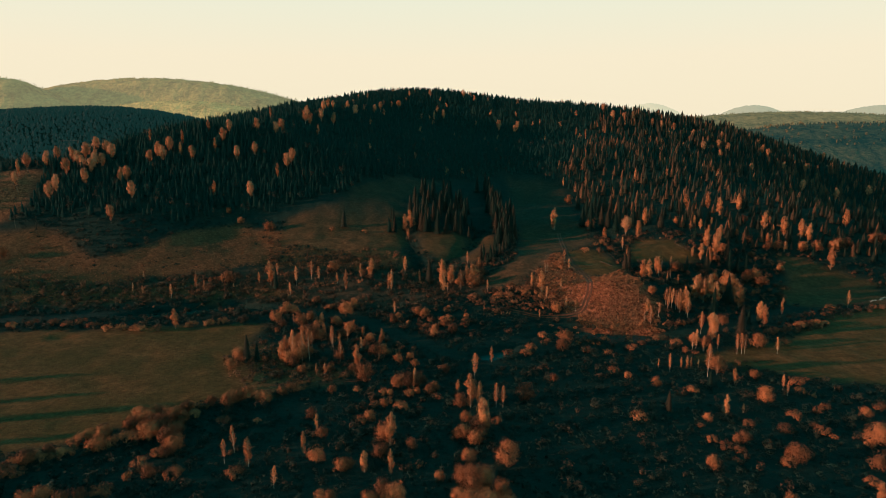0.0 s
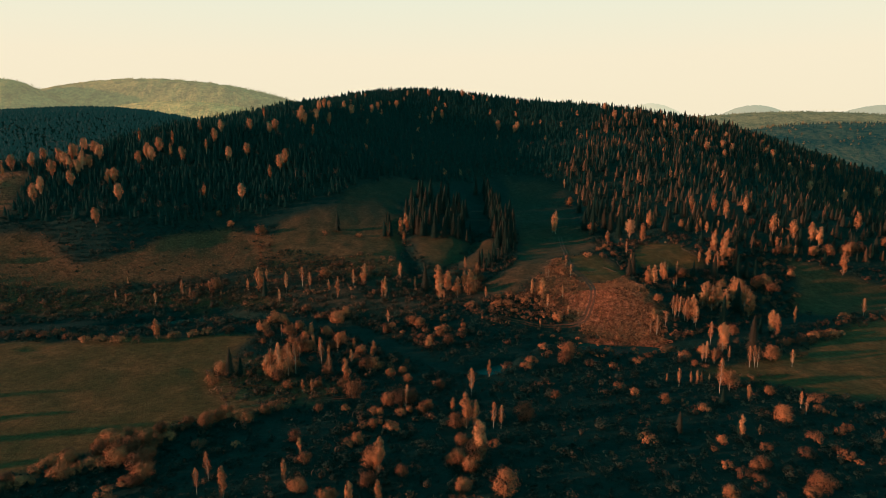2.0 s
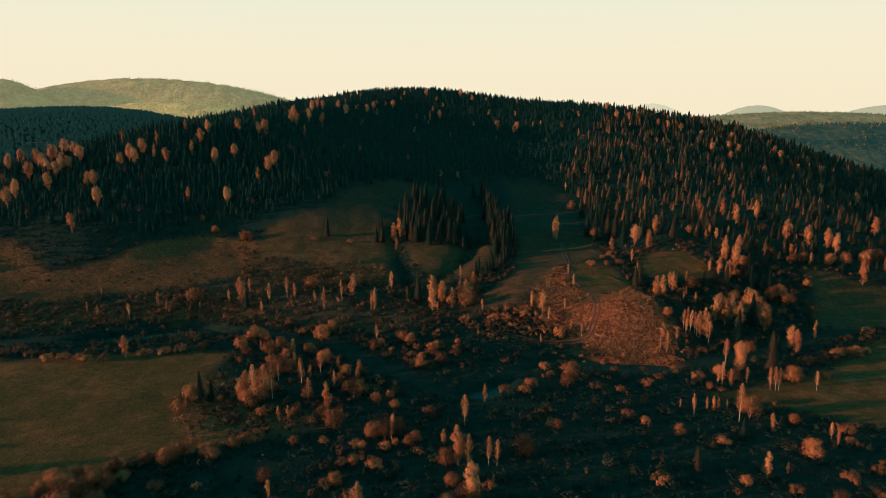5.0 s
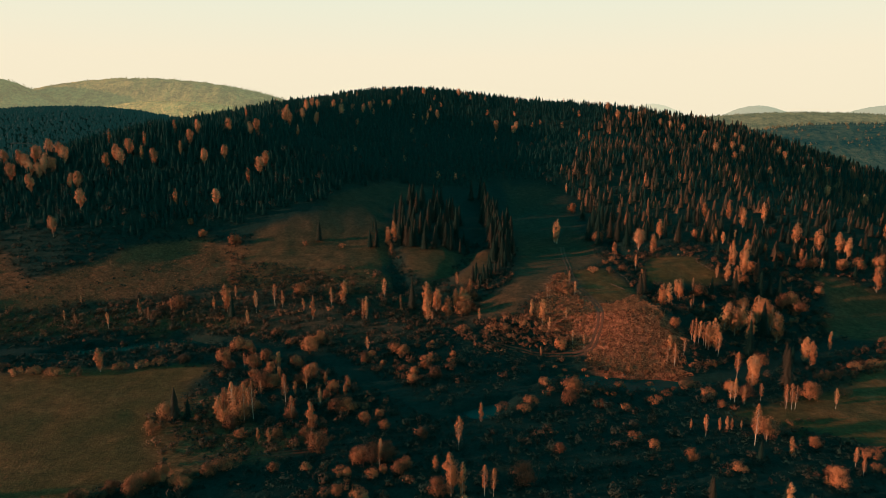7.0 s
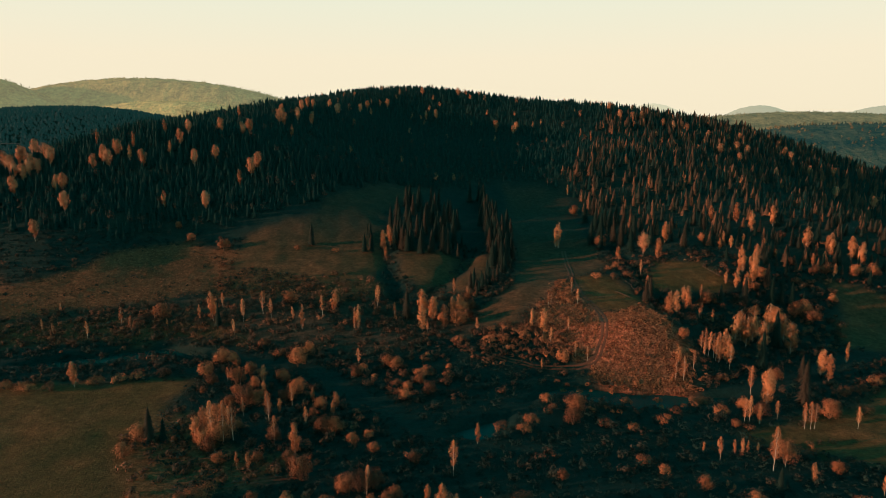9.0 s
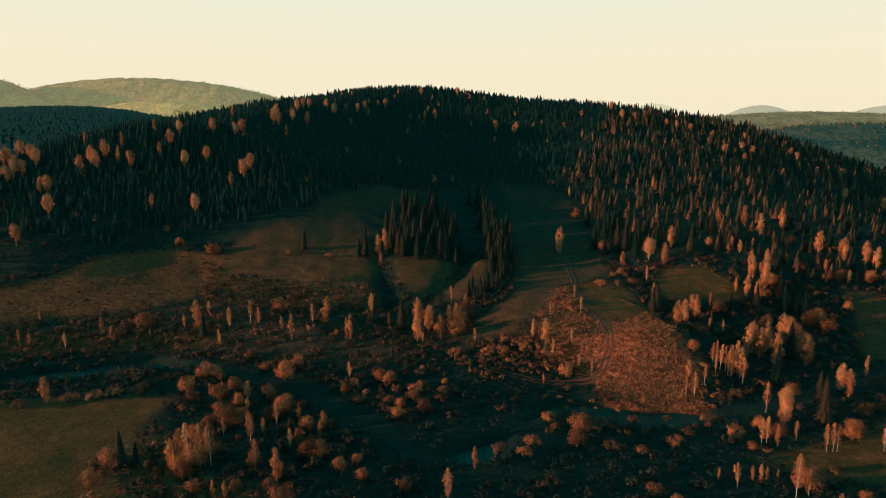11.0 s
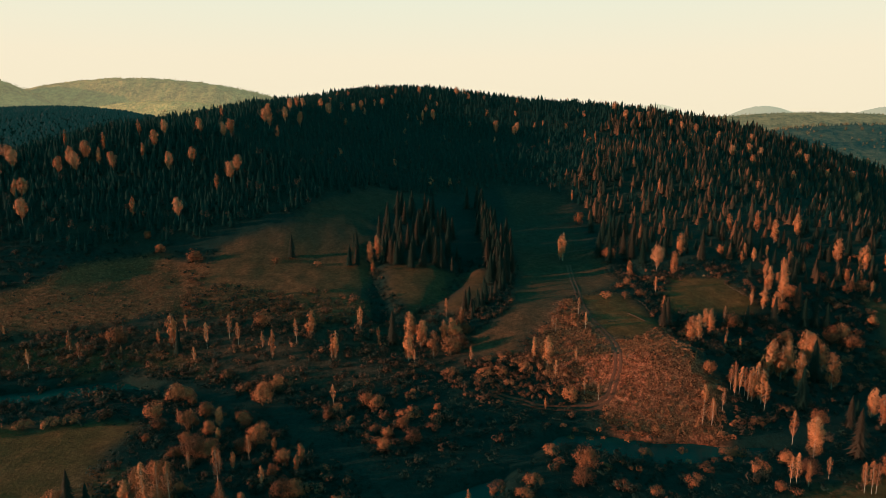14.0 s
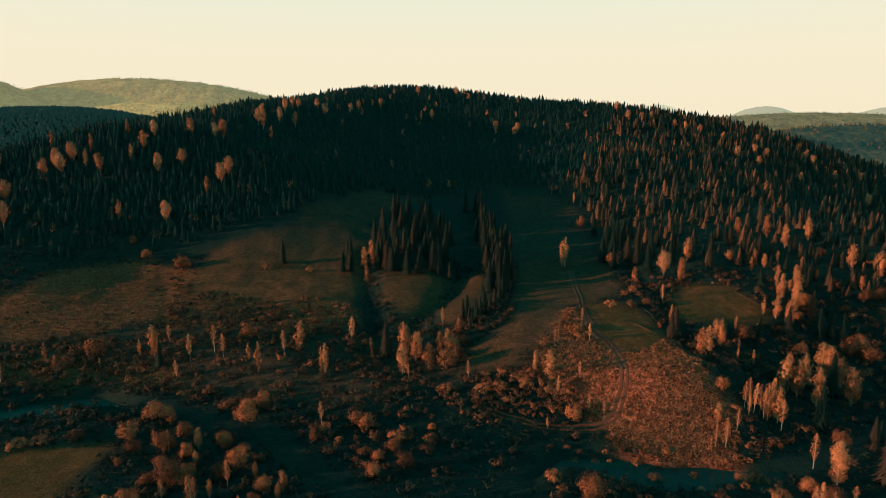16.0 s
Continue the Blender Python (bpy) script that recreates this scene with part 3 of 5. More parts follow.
        clumps.append((0.62 * r * math.cos(a), 0.62 * r * math.sin(a), 0.22 + 0.55 * math.sqrt(max(0, 1 - r * r)) * rng.uniform(0.6, 1.05), rng.uniform(0.13, 0.21)))
    return stems(limbs, 4), leaf_cloud(rng, clumps, int(820 * more), 0.078 * size, 0.1)


def hash_of(word):
    return sum((i + 1) * ord(c) for i, c in enumerate(word)) % 9973


LOOKS = {
    "spruce": ("tall dark green spruce with drooping branches", "tree", DARK_BARK, SPRUCE_LEAF),
    "larch": ("brownish sunlit conifer with thin ragged branches", "tree", DARK_BARK, SUNLIT_CONIFER_LEAF),
    "birch": ("golden orange autumn birch with a white trunk", "tree", BIRCH_BARK, BIRCH_LEAF),
    "broad_birch": ("broad golden orange birch among dark spruces", "tree", BIRCH_BARK, GOLD_LEAF),
    "slender_birch": ("slender orange autumn birch with a pale trunk", "tree", BIRCH_BARK, BIRCH_LEAF),
    "bare_birch": ("half-bare birch with a long white trunk", "tree", BIRCH_BARK, BIRCH_LEAF),
    "round_tree": ("round-crowned russet tree in autumn leaf", "tree", DARK_BARK, WILLOW_LEAF),
    "willow_bush": ("russet brown willow bush among dry scrub", "bush", DARK_BARK, WILLOW_LEAF),
}


def plant(kind, x, y, h, stout=1.0, label=""):
    """One tree or bush of height h on the ground at x, y."""
    rng = random.Random(round(x * 31 + y * 17 + h * 7))
    variant = rng.randrange(4)
    m = Matrix.LocRotScale((x, y, height(x, y) - 0.12), Euler((rng.uniform(-.03, .03), rng.uniform(-.03, .03), rng.uniform(0, 6.28))), (h * stout, h * stout, h))
    text, category, bark, leaf = LOOKS[kind]
    fine = y < 425 or kind == "broad_birch"
    if (kind, variant, fine) not in PROTOTYPES:
        trunk, crown = tree_meshes(kind, variant, fine)
        trunk, crown = from_arrays("trunk", *trunk, True), from_arrays("crown", crown[0], crown[1], len(crown) > 2, crown[2] if len(crown) > 2 else None)
        trunk.materials.append(bark), crown.materials.append(leaf)
        PROTOTYPES[kind, variant, fine] = trunk, crown
    trunk, crown = PROTOTYPES[kind, variant, fine]
    PLANTED.append((x, y))
    thing = new(kind, None)
    thing.empty_display_size = 0.1
    thing.matrix_world = m
    part("trunk", trunk, bark, thing)
    part("crown", crown, leaf, thing)
    return tagged(thing, label or text, category, group="trees of the valley" if category == "tree" else "bushes of the valley")


def mass(name, templates, xs, ys, hs, wide, material, label, category, seed, sink=0.3, zs=None):
    """One object of many uncounted plants, from unit templates."""
    rng = np.random.RandomState(seed)
    zs = land(xs, ys) if zs is None else zs
    vs, fs, ns, tone_, count = [], [], [], [], 0
    pick = rng.randint(0, len(templates), len(xs))
    spin, tint = rng.uniform(0, 6.28, len(xs)), rng.uniform(0, 1, len(xs))
    for k, (tv, tf, *tn) in enumerate(templates):
        sel = np.nonzero(pick == k)[0]
        if not len(sel):
            continue
        c, s = np.cos(spin[sel])[:, None], np.sin(spin[sel])[:, None]
        w = (hs[sel] * wide * rng.uniform(0.85, 1.2, len(sel)))[:, None]
        px = xs[sel][:, None] + w * (tv[:, 0] * c - tv[:, 1] * s)
        py = ys[sel][:, None] + w * (tv[:, 0] * s + tv[:, 1] * c)
        pz = zs[sel][:, None] - sink + hs[sel][:, None] * tv[:, 2]
        vs.append(np.stack([px, py, pz], -1).reshape(-1, 3))
        fs.append((tf[None] + (np.arange(len(sel)) * len(tv))[:, None, None]).reshape(-1, 3) + count)
        tone_.append(np.repeat(tint[sel], len(tv)))
        if tn:
            ns.append(np.stack([tn[0][:, 0] * c - tn[0][:, 1] * s, tn[0][:, 0] * s + tn[0][:, 1] * c, np.broadcast_to(tn[0][:, 2], px.shape)], -1).reshape(-1, 3))
        count += len(sel) * len(tv)
    me = from_arrays(name, np.concatenate(vs), np.concatenate(fs), bool(ns), np.concatenate(ns) if ns else None)
    me.attributes.new("tree", "FLOAT", "POINT").data.foreach_set("value", np.concatenate(tone_).astype(np.float32))
    me.materials.append(material)
    return tagged(new(name, me), label, category, kind="stuff")


def scatter(seed, box, step, keep):
    """Loose jittered grid over a box (x0, y0, x1, y1), thinned by keep(x, y, random)."""
    rng = np.random.RandomState(seed)
    x, y = np.meshgrid(np.arange(box[0], box[2], step), np.arange(box[1], box[3], step))
    x = (x + rng.uniform(-.5, .5, x.shape) * step).ravel()
    y = (y + rng.uniform(-.5, .5, y.shape) * step).ravel()
    ok = keep(x, y, rng.uniform(0, 1, x.shape))
    return x[ok], y[ok]


def in_field(x, y):
    hit = np.zeros(np.shape(x), bool)
    for poly in FIELDS.values():
        hit |= inside(poly, x, y)
    return hit


# ---- single trees and bushes, stand by stand: foot x, y and height ----
def stand(kind, *feet):
    for x, y, h in feet:
        plant(kind, x, y, h)


# forest birch
stand("broad_birch", (-425.2, 741.2, 20.4), (-424.6, 758.3, 20.4), (-406.3, 744.7, 20.2), (-393.1, 735.4, 20.1), (-399.3, 722.9, 20.2), (-405.4, 771.4, 20.1), (-411.9, 728.6, 20.3), (-424.2, 782.9, 22.5), (-423.8, 759.9, 22.6), (-432.7, 747.2, 22.7), (-459, 759.7, 20.9), (-458.2, 736.4, 20.7), (-392.4, 756.6, 22.1), (-400.3, 733.5, 20.2), (-393.3, 696.7, 22.4), (-413.1, 675.3, 22.3), (-410.2, 658, 22.1), (-358.9, 707.3, 19.9), (-351, 704.9, 21.9), (-328.3, 665.8, 21.6), (-340, 761.6, 21.4), (-330.5, 754.4, 21.4), (-327.9, 769.7, 21.3), (-344.7, 749.1, 19.6))
stand("broad_birch", (-296.9, 757.6, 21.2), (-273.6, 798.4, 21), (-273.7, 823.6, 19), (-247.6, 767.8, 21), (-229.9, 781.7, 19), (-242.3, 839.7, 21), (-213, 698.4, 21), (-219.1, 845, 19), (-213.7, 853.6, 21), (-204.6, 973.4, 21), (-191.9, 929.3, 21), (-183.5, 773.1, 21), (-186.2, 760.9, 21), (-456.7, 677, 19), (-471.9, 721.9, 20.6), (-424.6, 717.3, 22.6), (-329.9, 622.4, 19.5), (-190.6, 1074.3, 19), (-189.9, 1029, 21), (-180.8, 1071.1, 19), (-184.2, 976.6, 21), (-200.6, 940.7, 21), (-123.4, 1170.9, 19), (-118, 1221.5, 19))
stand("broad_birch", (-166.8, 983.8, 21), (-163, 1108.3, 19), (-146.8, 1080.5, 21), (-87.3, 1270, 19), (-25.8, 1353.6, 19), (1.1, 1249.6, 21), (103.8, 1210.5, 21), (138.1, 1204.1, 19), (132.2, 1187.7, 19), (42.7, 1367.2, 19), (319.6, 1292.3, 19), (326.3, 1242.5, 21), (348, 1241.9, 19), (366.1, 1248.1, 19), (394.8, 1216.5, 19), (411.6, 1212, 19), (428.8, 1196.5, 19), (454.9, 1169.6, 19), (509.4, 1174.2, 19), (441.9, 1087.1, 21), (484.1, 1123.8, 19), (488.1, 1097.9, 21), (457.9, 1055.1, 19), (562.5, 1127, 19))
stand("broad_birch", (564.5, 1110.1, 19), (561.9, 1049.6, 19), (603, 1057.7, 19), (1480.7, 2335.6, 19), (698.8, 1175.1, 19), (465.1, 959.2, 19), (551.1, 885.6, 21), (640.2, 948.8, 21), (511.3, 900.6, 19))
stand("slender_birch", (-364.2, 799.2, 19.3), (-314.7, 766.2, 19.2), (-320.5, 788.4, 19.2), (-298.2, 820, 19), (-276.8, 779.2, 19), (-244.3, 915.6, 19), (-193.3, 742.2, 19), (-253.4, 698.8, 19), (-468.9, 702.5, 20.4), (-17.4, 1248.5, 19), (239.3, 1156.5, 19), (254, 1144.1, 19), (-173.4, 894.3, 19), (254.8, 841.5, 19))
stand("birch", (291.8, 692.4, 21), (292.4, 664.4, 21), (267.9, 694.1, 19), (320.3, 623.6, 21), (333.8, 611.3, 21), (347.4, 605.7, 21), (207.5, 643.4, 21), (188.8, 605.1, 19), (322.2, 684.4, 21), (411, 638.7, 21))
# north slope
stand("spruce", (-117, 357.9, 17.5), (-111.5, 359.7, 11.2), (-137.8, 506.8, 17.3), (-10.9, 516.9, 21.6), (-102.6, 647.5, 19.9))
stand("birch", (-184, 417.1, 15.2), (-144.3, 515.2, 22.1), (-60.5, 515, 19), (-0.5, 516.3, 21.7), (7.7, 514.4, 15.8), (75.1, 468.3, 18.6), (-33.5, 652.3, 21.9), (-38.9, 643.8, 20.3))
stand("round_tree", (-117.6, 429.6, 10.8), (-110.7, 451.8, 9.2), (-181.3, 522.2, 13.2), (-406.4, 570.8, 13.6), (-229.1, 673.6, 7.9), (-211.8, 655.4, 9.5), (-177.8, 640.7, 13.6), (-94.3, 530.6, 12.6), (23.8, 492.4, 13.4), (153, 771.6, 12.9))
stand("slender_birch", (-174.3, 511.3, 6.2), (-155.5, 520.8, 10.6), (-187.8, 522.7, 9.7), (-205.8, 512.4, 15.2), (-86.7, 504.2, 10.2), (-78.1, 492.3, 18), (-41.2, 488.3, 17.6), (-43.5, 488.9, 15.4), (-19.7, 517, 11.1), (72.6, 475.2, 10), (68.2, 474.4, 14), (-28.3, 642.7, 13.3), (-34.8, 623.8, 14.1), (160.1, 842.2, 12.8))
stand("bare_birch", (-109.9, 515.7, 16.5), (-32.7, 528.7, 17.1), (-102.6, 509.1, 14), (-67.3, 506.5, 15), (-121.4, 509.1, 16.4))
stand("slender_birch", (117.8, 662.2, 25), (115.9, 664.3, 21))
stand("willow_bush", (-112.3, 638.3, 5.8), (-80, 635.3, 5.7), (24.1, 466.1, 6.5), (41.2, 464.3, 6.5), (49.9, 465.5, 6.5), (62.8, 466, 6.4), (97.6, 517.8, 6.5), (139.2, 553.8, 6.5), (-194.8, 508.6, 6.6), (-341.3, 528.8, 6.7), (-374.8, 542.4, 6), (-254.9, 428.2, 6.5), (-273.2, 425.5, 6.5), (-228.6, 412.3, 6.5), (-287.4, 426, 6.5), (-209.2, 412, 6.5), (-298.8, 419.3, 6.5), (-193.6, 411.5, 6.5), (-204.8, 410.7, 6.1), (-220.1, 414.5, 6.5), (-261.2, 421.9, 6.5), (-242.9, 420.9, 6.5), (-173.6, 419.3, 6.5), (-162.6, 421.5, 6.5))
stand("willow_bush", (-153.9, 424.8, 6.5), (-141.1, 428.2, 6.5))
# centre thicket
stand("round_tree", (-18.1, 443.2, 9.1), (-13.1, 440.3, 9), (-5.4, 413.6, 6.6), (-74.1, 459.2, 9.4), (-68.3, 463.5, 9.5), (-62.5, 407.8, 11.4), (-47.3, 391.7, 8.1), (-84.9, 396.2, 13), (-81.2, 395.9, 8.2), (-43.2, 327.5, 13), (-40.9, 365.7, 11), (-35.8, 366.1, 9.3), (-26.5, 356.3, 6.7), (-20.1, 361, 5.8), (-79.9, 339.3, 7.1), (-91.5, 354.1, 10), (-87.2, 349.7, 8.3), (78.1, 385.7, 13), (74.8, 375.5, 10.6), (-85.7, 357.9, 13), (-62.1, 358.3, 8.4), (-64.1, 340.5, 6.4), (-121.3, 358.6, 10.1), (-121.9, 344.9, 8.1))
stand("round_tree", (-111.1, 419.5, 7.8))
stand("willow_bush", (1.2, 429.7, 6.5), (-11.3, 417.7, 5.5), (16.4, 428.2, 5.6), (-32.2, 437.8, 6.1), (-98.9, 477.3, 6.5), (55, 375.7, 6.5), (50.2, 365.6, 6.5), (89.8, 373.2, 5.3), (101.3, 370.2, 4.5), (65.8, 399.7, 5.6), (41.1, 377.5, 6.5))
stand("slender_birch", (69.9, 439.8, 6.5), (28.9, 357, 10.8), (-71.4, 336.8, 8), (-66.2, 334.5, 8.9))
stand("birch", (-84.4, 423.3, 11), (-49.9, 347.3, 15.4), (-96.1, 366.1, 14.5), (-96.9, 358.3, 13.5))
stand("bare_birch", (-68.5, 375.6, 16.6), (-60.8, 356.4, 14.1), (-50.5, 373, 10.5), (-89.1, 358.1, 20), (-84.1, 358.2, 20), (-79.7, 358.1, 20), (17.6, 330.9, 16.3))
# east bank
stand("birch", (156.9, 604.1, 14.3), (160.1, 492.3, 18.8), (178.4, 510.6, 17.3), (167.4, 500.4, 16.4), (173, 444.7, 19.3), (176.7, 443.1, 18.8), (193, 469.6, 20.3), (199.6, 469, 20.3), (207.5, 477.3, 21.7), (205.8, 462.3, 21.8), (225.7, 493.5, 21.4), (228.9, 490.2, 21.2), (231.2, 484.7, 18.9), (199, 475.5, 20.6), (227.3, 547, 15.9), (232.1, 539.5, 18.2), (243, 554.7, 21.6), (250.9, 568.6, 21.5), (176.9, 397, 20.1), (225.4, 433.8, 17), (225.8, 426.6, 16.7), (345, 549.5, 21.8), (349.2, 595.9, 21))
stand("bare_birch", (157.9, 534.2, 13), (170.5, 443.8, 15.2), (166.9, 445.9, 15.1), (162.9, 446.8, 13.1), (174, 408.5, 16), (185.8, 370.7, 12.9), (183.9, 370.4, 13.6), (181.2, 370.6, 12.9), (206, 370.7, 11.2), (155.8, 376.2, 13.1), (157.7, 375.5, 14.8), (173.8, 381, 9.7), (148.2, 334.4, 20), (310.9, 468.5, 14.8), (140.4, 424.1, 11.8), (144.4, 423.2, 14.6))
stand("willow_bush", (150.2, 557.3, 6.5), (280.1, 563, 6.4), (224.4, 408.4, 6.5), (231.1, 408.2, 6.5), (217, 402.9, 6.5), (247.4, 420.4, 6.5), (254.9, 423.2, 6.5), (262.9, 426.9, 6.5), (268.9, 426.8, 4.8), (219.4, 386, 6.5), (148.7, 385.9, 6.2), (173.5, 353.1, 3.7), (179.8, 355.9, 2.7), (186.3, 357.4, 2.7), (296.3, 465.8, 6), (144.4, 405.4, 6.5), (149.8, 404.6, 6.5), (118.7, 376.2, 6), (127, 385.8, 4.3))
stand("round_tree", (197.6, 525.2, 12.9), (255.8, 517.5, 12.9), (264.8, 522.2, 12.9), (196.2, 426.3, 9.9), (198.6, 380.6, 11.4), (204.7, 385.8, 8), (167.8, 383.8, 9.4), (149.9, 371.8, 5.6), (155.4, 339.3, 13), (374.2, 587.3, 12.9), (364.9, 580.6, 12.8), (383.1, 588.6, 12.9), (334.9, 578.9, 11.6), (348.2, 579.2, 12.8), (419, 606.4, 12.9), (427.8, 607.2, 12.9), (295, 540.5, 8.4))
stand("spruce", (208, 527.4, 15.4), (157.4, 523.8, 17.7), (247.2, 533.8, 20.5), (255.4, 535.5, 18.1), (226.2, 530.4, 20.3), (195.6, 397.4, 23.1), (217.9, 432.6, 10.9))
stand("slender_birch", (221, 550.4, 11), (252.3, 453.6, 13.5), (162.7, 375.6, 11.3), (158.6, 323.6, 9.8), (125.6, 349.2, 5.9), (133.2, 352.1, 5), (138.3, 347.8, 7.2), (141.5, 347.7, 7.9), (143.9, 347.8, 6.6), (148, 347.4, 5.6), (317.1, 577, 11.6))
# hedge
stand("willow_bush", (-176.2, 232.8, 6.5), (-171.4, 230.8, 6.5), (-171.9, 244, 5.2), (-166.6, 245.1, 4.5), (-161.8, 247, 5.3), (-159.2, 248.6, 5.3), (-147.2, 255.8, 5.5), (-140.9, 260.7, 6.5), (-135.9, 260.8, 6.5), (-121.5, 248.2, 5.3), (-124.5, 239.2, 6.3), (-106.9, 230.3, 6.5), (-129.2, 217.1, 6.5), (-103.5, 276.6, 5.9), (-119.5, 298.5, 3.4), (-87.7, 277.2, 3.7), (-83.5, 231.1, 6.1), (-80, 312.5, 6.5), (-76.3, 315.7, 6.5), (-119.7, 284.2, 5.5), (-144.4, 257.5, 5.7))
stand("round_tree", (-150.4, 250.3, 7.8), (-148, 250.4, 8.3), (-130.9, 260.9, 11.9), (-130.7, 266, 12.1), (-129.2, 271.5, 11.5), (-127.4, 279.7, 9.9), (-119.7, 255.3, 12.4), (-120.4, 265.9, 9.5), (-122.3, 277.1, 8), (-115.5, 251, 10.2), (-117.2, 246.6, 7.2), (-117, 230.4, 7.2), (-125.2, 228.6, 4.5), (-153.2, 209.6, 8.7), (-149.4, 213.5, 8.9), (-140.1, 210.1, 8.7), (-135.6, 213.3, 7.8), (-107, 295.1, 9), (-93.4, 302, 6.9), (-89.6, 298.6, 7.7), (-83.5, 308.3, 7.1))
stand("bare_birch", (-89.8, 250.7, 13.1), (-91.1, 241.7, 11.1), (-65.4, 222.6, 10.3))
stand("slender_birch", (-80.3, 239.5, 13.8))
# foreground
stand("spruce", (111.6, 290.9, 10.8), (138.4, 289.2, 11.2), (144.3, 321.1, 9.9), (112.3, 294.2, 9.6))
stand("slender_birch", (-59.5, 249.1, 10.9), (-58.5, 271.2, 8.4), (-21, 233.2, 11.9), (18, 294.8, 15.2), (137.4, 285.9, 12.1), (146.8, 288.6, 5.5))
stand("round_tree", (-62.7, 282.8, 7.3), (-54.4, 263, 6.9), (-52.7, 241.3, 8.7), (-41.6, 235.1, 7.4), (-39.1, 236.9, 6.9), (-58.2, 311.9, 5.9), (-18.8, 318.8, 12.1), (-23.6, 318.5, 10), (-13.4, 321.4, 10.4), (-7.1, 310.5, 7.4), (-4.2, 313.9, 6.9), (-27.6, 308.4, 5), (-29.3, 295, 6.2), (-34.7, 279.8, 7.3), (-25.8, 261.6, 10.6), (-26.5, 245.6, 8.8), (-23.7, 221.1, 7), (-21.9, 213.2, 8.8), (-17.3, 213.5, 9.9), (-27.4, 210, 8.3), (-42, 213.6, 6.7), (-13.3, 253.4, 6.6), (-1.6, 228.5, 5.4), (8.8, 295.1, 9))
stand("round_tree", (16.9, 265.8, 13), (11, 279.6, 7.3), (9.1, 262.8, 8.9), (14.5, 258, 8.7), (7.1, 262.9, 6.9), (10.9, 243.4, 7.6), (11.7, 221, 13), (7.6, 227.2, 9.6), (16.4, 225.5, 10), (22.6, 216.8, 9), (10.6, 209.1, 11), (5.9, 213.1, 7.8), (16.1, 208.9, 10.3), (24, 209.2, 8.7), (26.3, 238.6, 13), (43, 302.1, 11.5), (60.8, 326.9, 6.2), (125.6, 279.4, 5.9), (132.5, 257.7, 8), (129.6, 257.9, 5.5), (110.7, 237.2, 7.4), (163.8, 300.4, 10.3), (147.4, 241.6, 11.1), (202.4, 282.6, 7.3))
stand("round_tree", (189.7, 255.6, 12.9), (178.2, 236.8, 7.4), (129, 212, 6.3))
stand("birch", (-31.9, 234.5, 10.3), (-23.3, 256.2, 16.9), (13.8, 295, 18.9), (19, 265.6, 19.7), (160.1, 208.6, 11.8))
stand("willow_bush", (-45.4, 314, 4.2), (-30.7, 310.2, 5), (-34.2, 295.4, 4.8), (-38.5, 278.2, 5.3), (-20.7, 292.3, 6.2), (-45.5, 215.4, 5.3), (25.6, 277.3, 4.5), (131.2, 312.4, 5.1), (120.4, 274.3, 3.2), (142.9, 274.5, 5), (123.2, 253.5, 5.4), (127.4, 250.4, 4.1), (119.8, 260.2, 4.3), (191.4, 323, 6.5), (187.3, 311.8, 5), (142.6, 239.3, 5.1), (143.8, 257.9, 3), (156.8, 268.3, 5.7), (171.3, 271, 4.4), (172.4, 266.2, 5.7), (175.6, 262.9, 3), (188.8, 291.8, 4.7), (184.1, 288.5, 4.7), (168.6, 282.7, 6))
stand("willow_bush", (215, 289.2, 6.1), (187.4, 255.8, 4.2), (168, 224.9, 4.9), (93.1, 280.1, 6.5), (102.3, 331, 5.3), (96.7, 339.4, 5.5))
stand("bare_birch", (26.5, 295.2, 13.3), (29.9, 294.9, 11.8), (180.5, 315.7, 9.6))
# middle thicket
stand("round_tree", (-116.6, 449.8, 11.3), (-71.3, 447.3, 12.5), (-106.2, 447.4, 5.9), (-94.7, 432.4, 9.4), (-98.1, 419.8, 11.4), (-86.9, 416.1, 7.7), (-67.2, 400.9, 8.4), (-93.6, 406.8, 7.4), (-94, 395.2, 6.6), (-93.9, 379.3, 10.4), (-77.6, 430.8, 5.6), (-49.2, 382.5, 6.1), (-6.2, 401.9, 8.4), (1, 420.5, 7.8), (6, 407.9, 9.8), (82.8, 444.3, 9.8), (153.9, 452.1, 8.2), (168.4, 423.8, 3.7))
stand("willow_bush", (-85.2, 464.7, 6.2), (-64.5, 421.2, 5.4), (-24.5, 430.7, 3), (-34.9, 431.8, 4.3), (7, 431.4, 3), (14.9, 420.3, 5.4), (4.1, 451.5, 3.2), (108.6, 406, 5.3), (125.8, 408.8, 4))
stand("bare_birch", (-70.9, 384.3, 10.6), (145.5, 425.3, 10.7))
stand("slender_birch", (188, 491.6, 10.1))
# ditch
stand("willow_bush", (148.8, 581.5, 6.4), (141.7, 576.2, 5.2), (126.8, 554, 6.5), (161.6, 507.8, 6.3))
stand("spruce", (151.9, 515.1, 16.8), (253.7, 553.5, 17.9), (262.6, 535.1, 17.2), (268.5, 530.6, 13.5), (210.4, 426.1, 16.2), (196.4, 442.3, 23.8), (222.4, 477.3, 23.9))
stand("bare_birch", (163.9, 567.6, 13), (178.5, 452.6, 15.1), (171.1, 448.3, 15.4), (167.6, 452.2, 13.7), (175.7, 437.4, 15.5))
stand("round_tree", (154.4, 655, 13.2), (240.8, 546.1, 8.7), (252.4, 561.5, 10.9), (266.1, 513.4, 13), (240.4, 511.2, 11.2), (226.1, 514.6, 9.7))
stand("birch", (241.3, 568.2, 18.5), (265.7, 597.8, 13.8), (226.5, 467.3, 22), (179.3, 520.3, 13.8), (180.5, 403.2, 16))
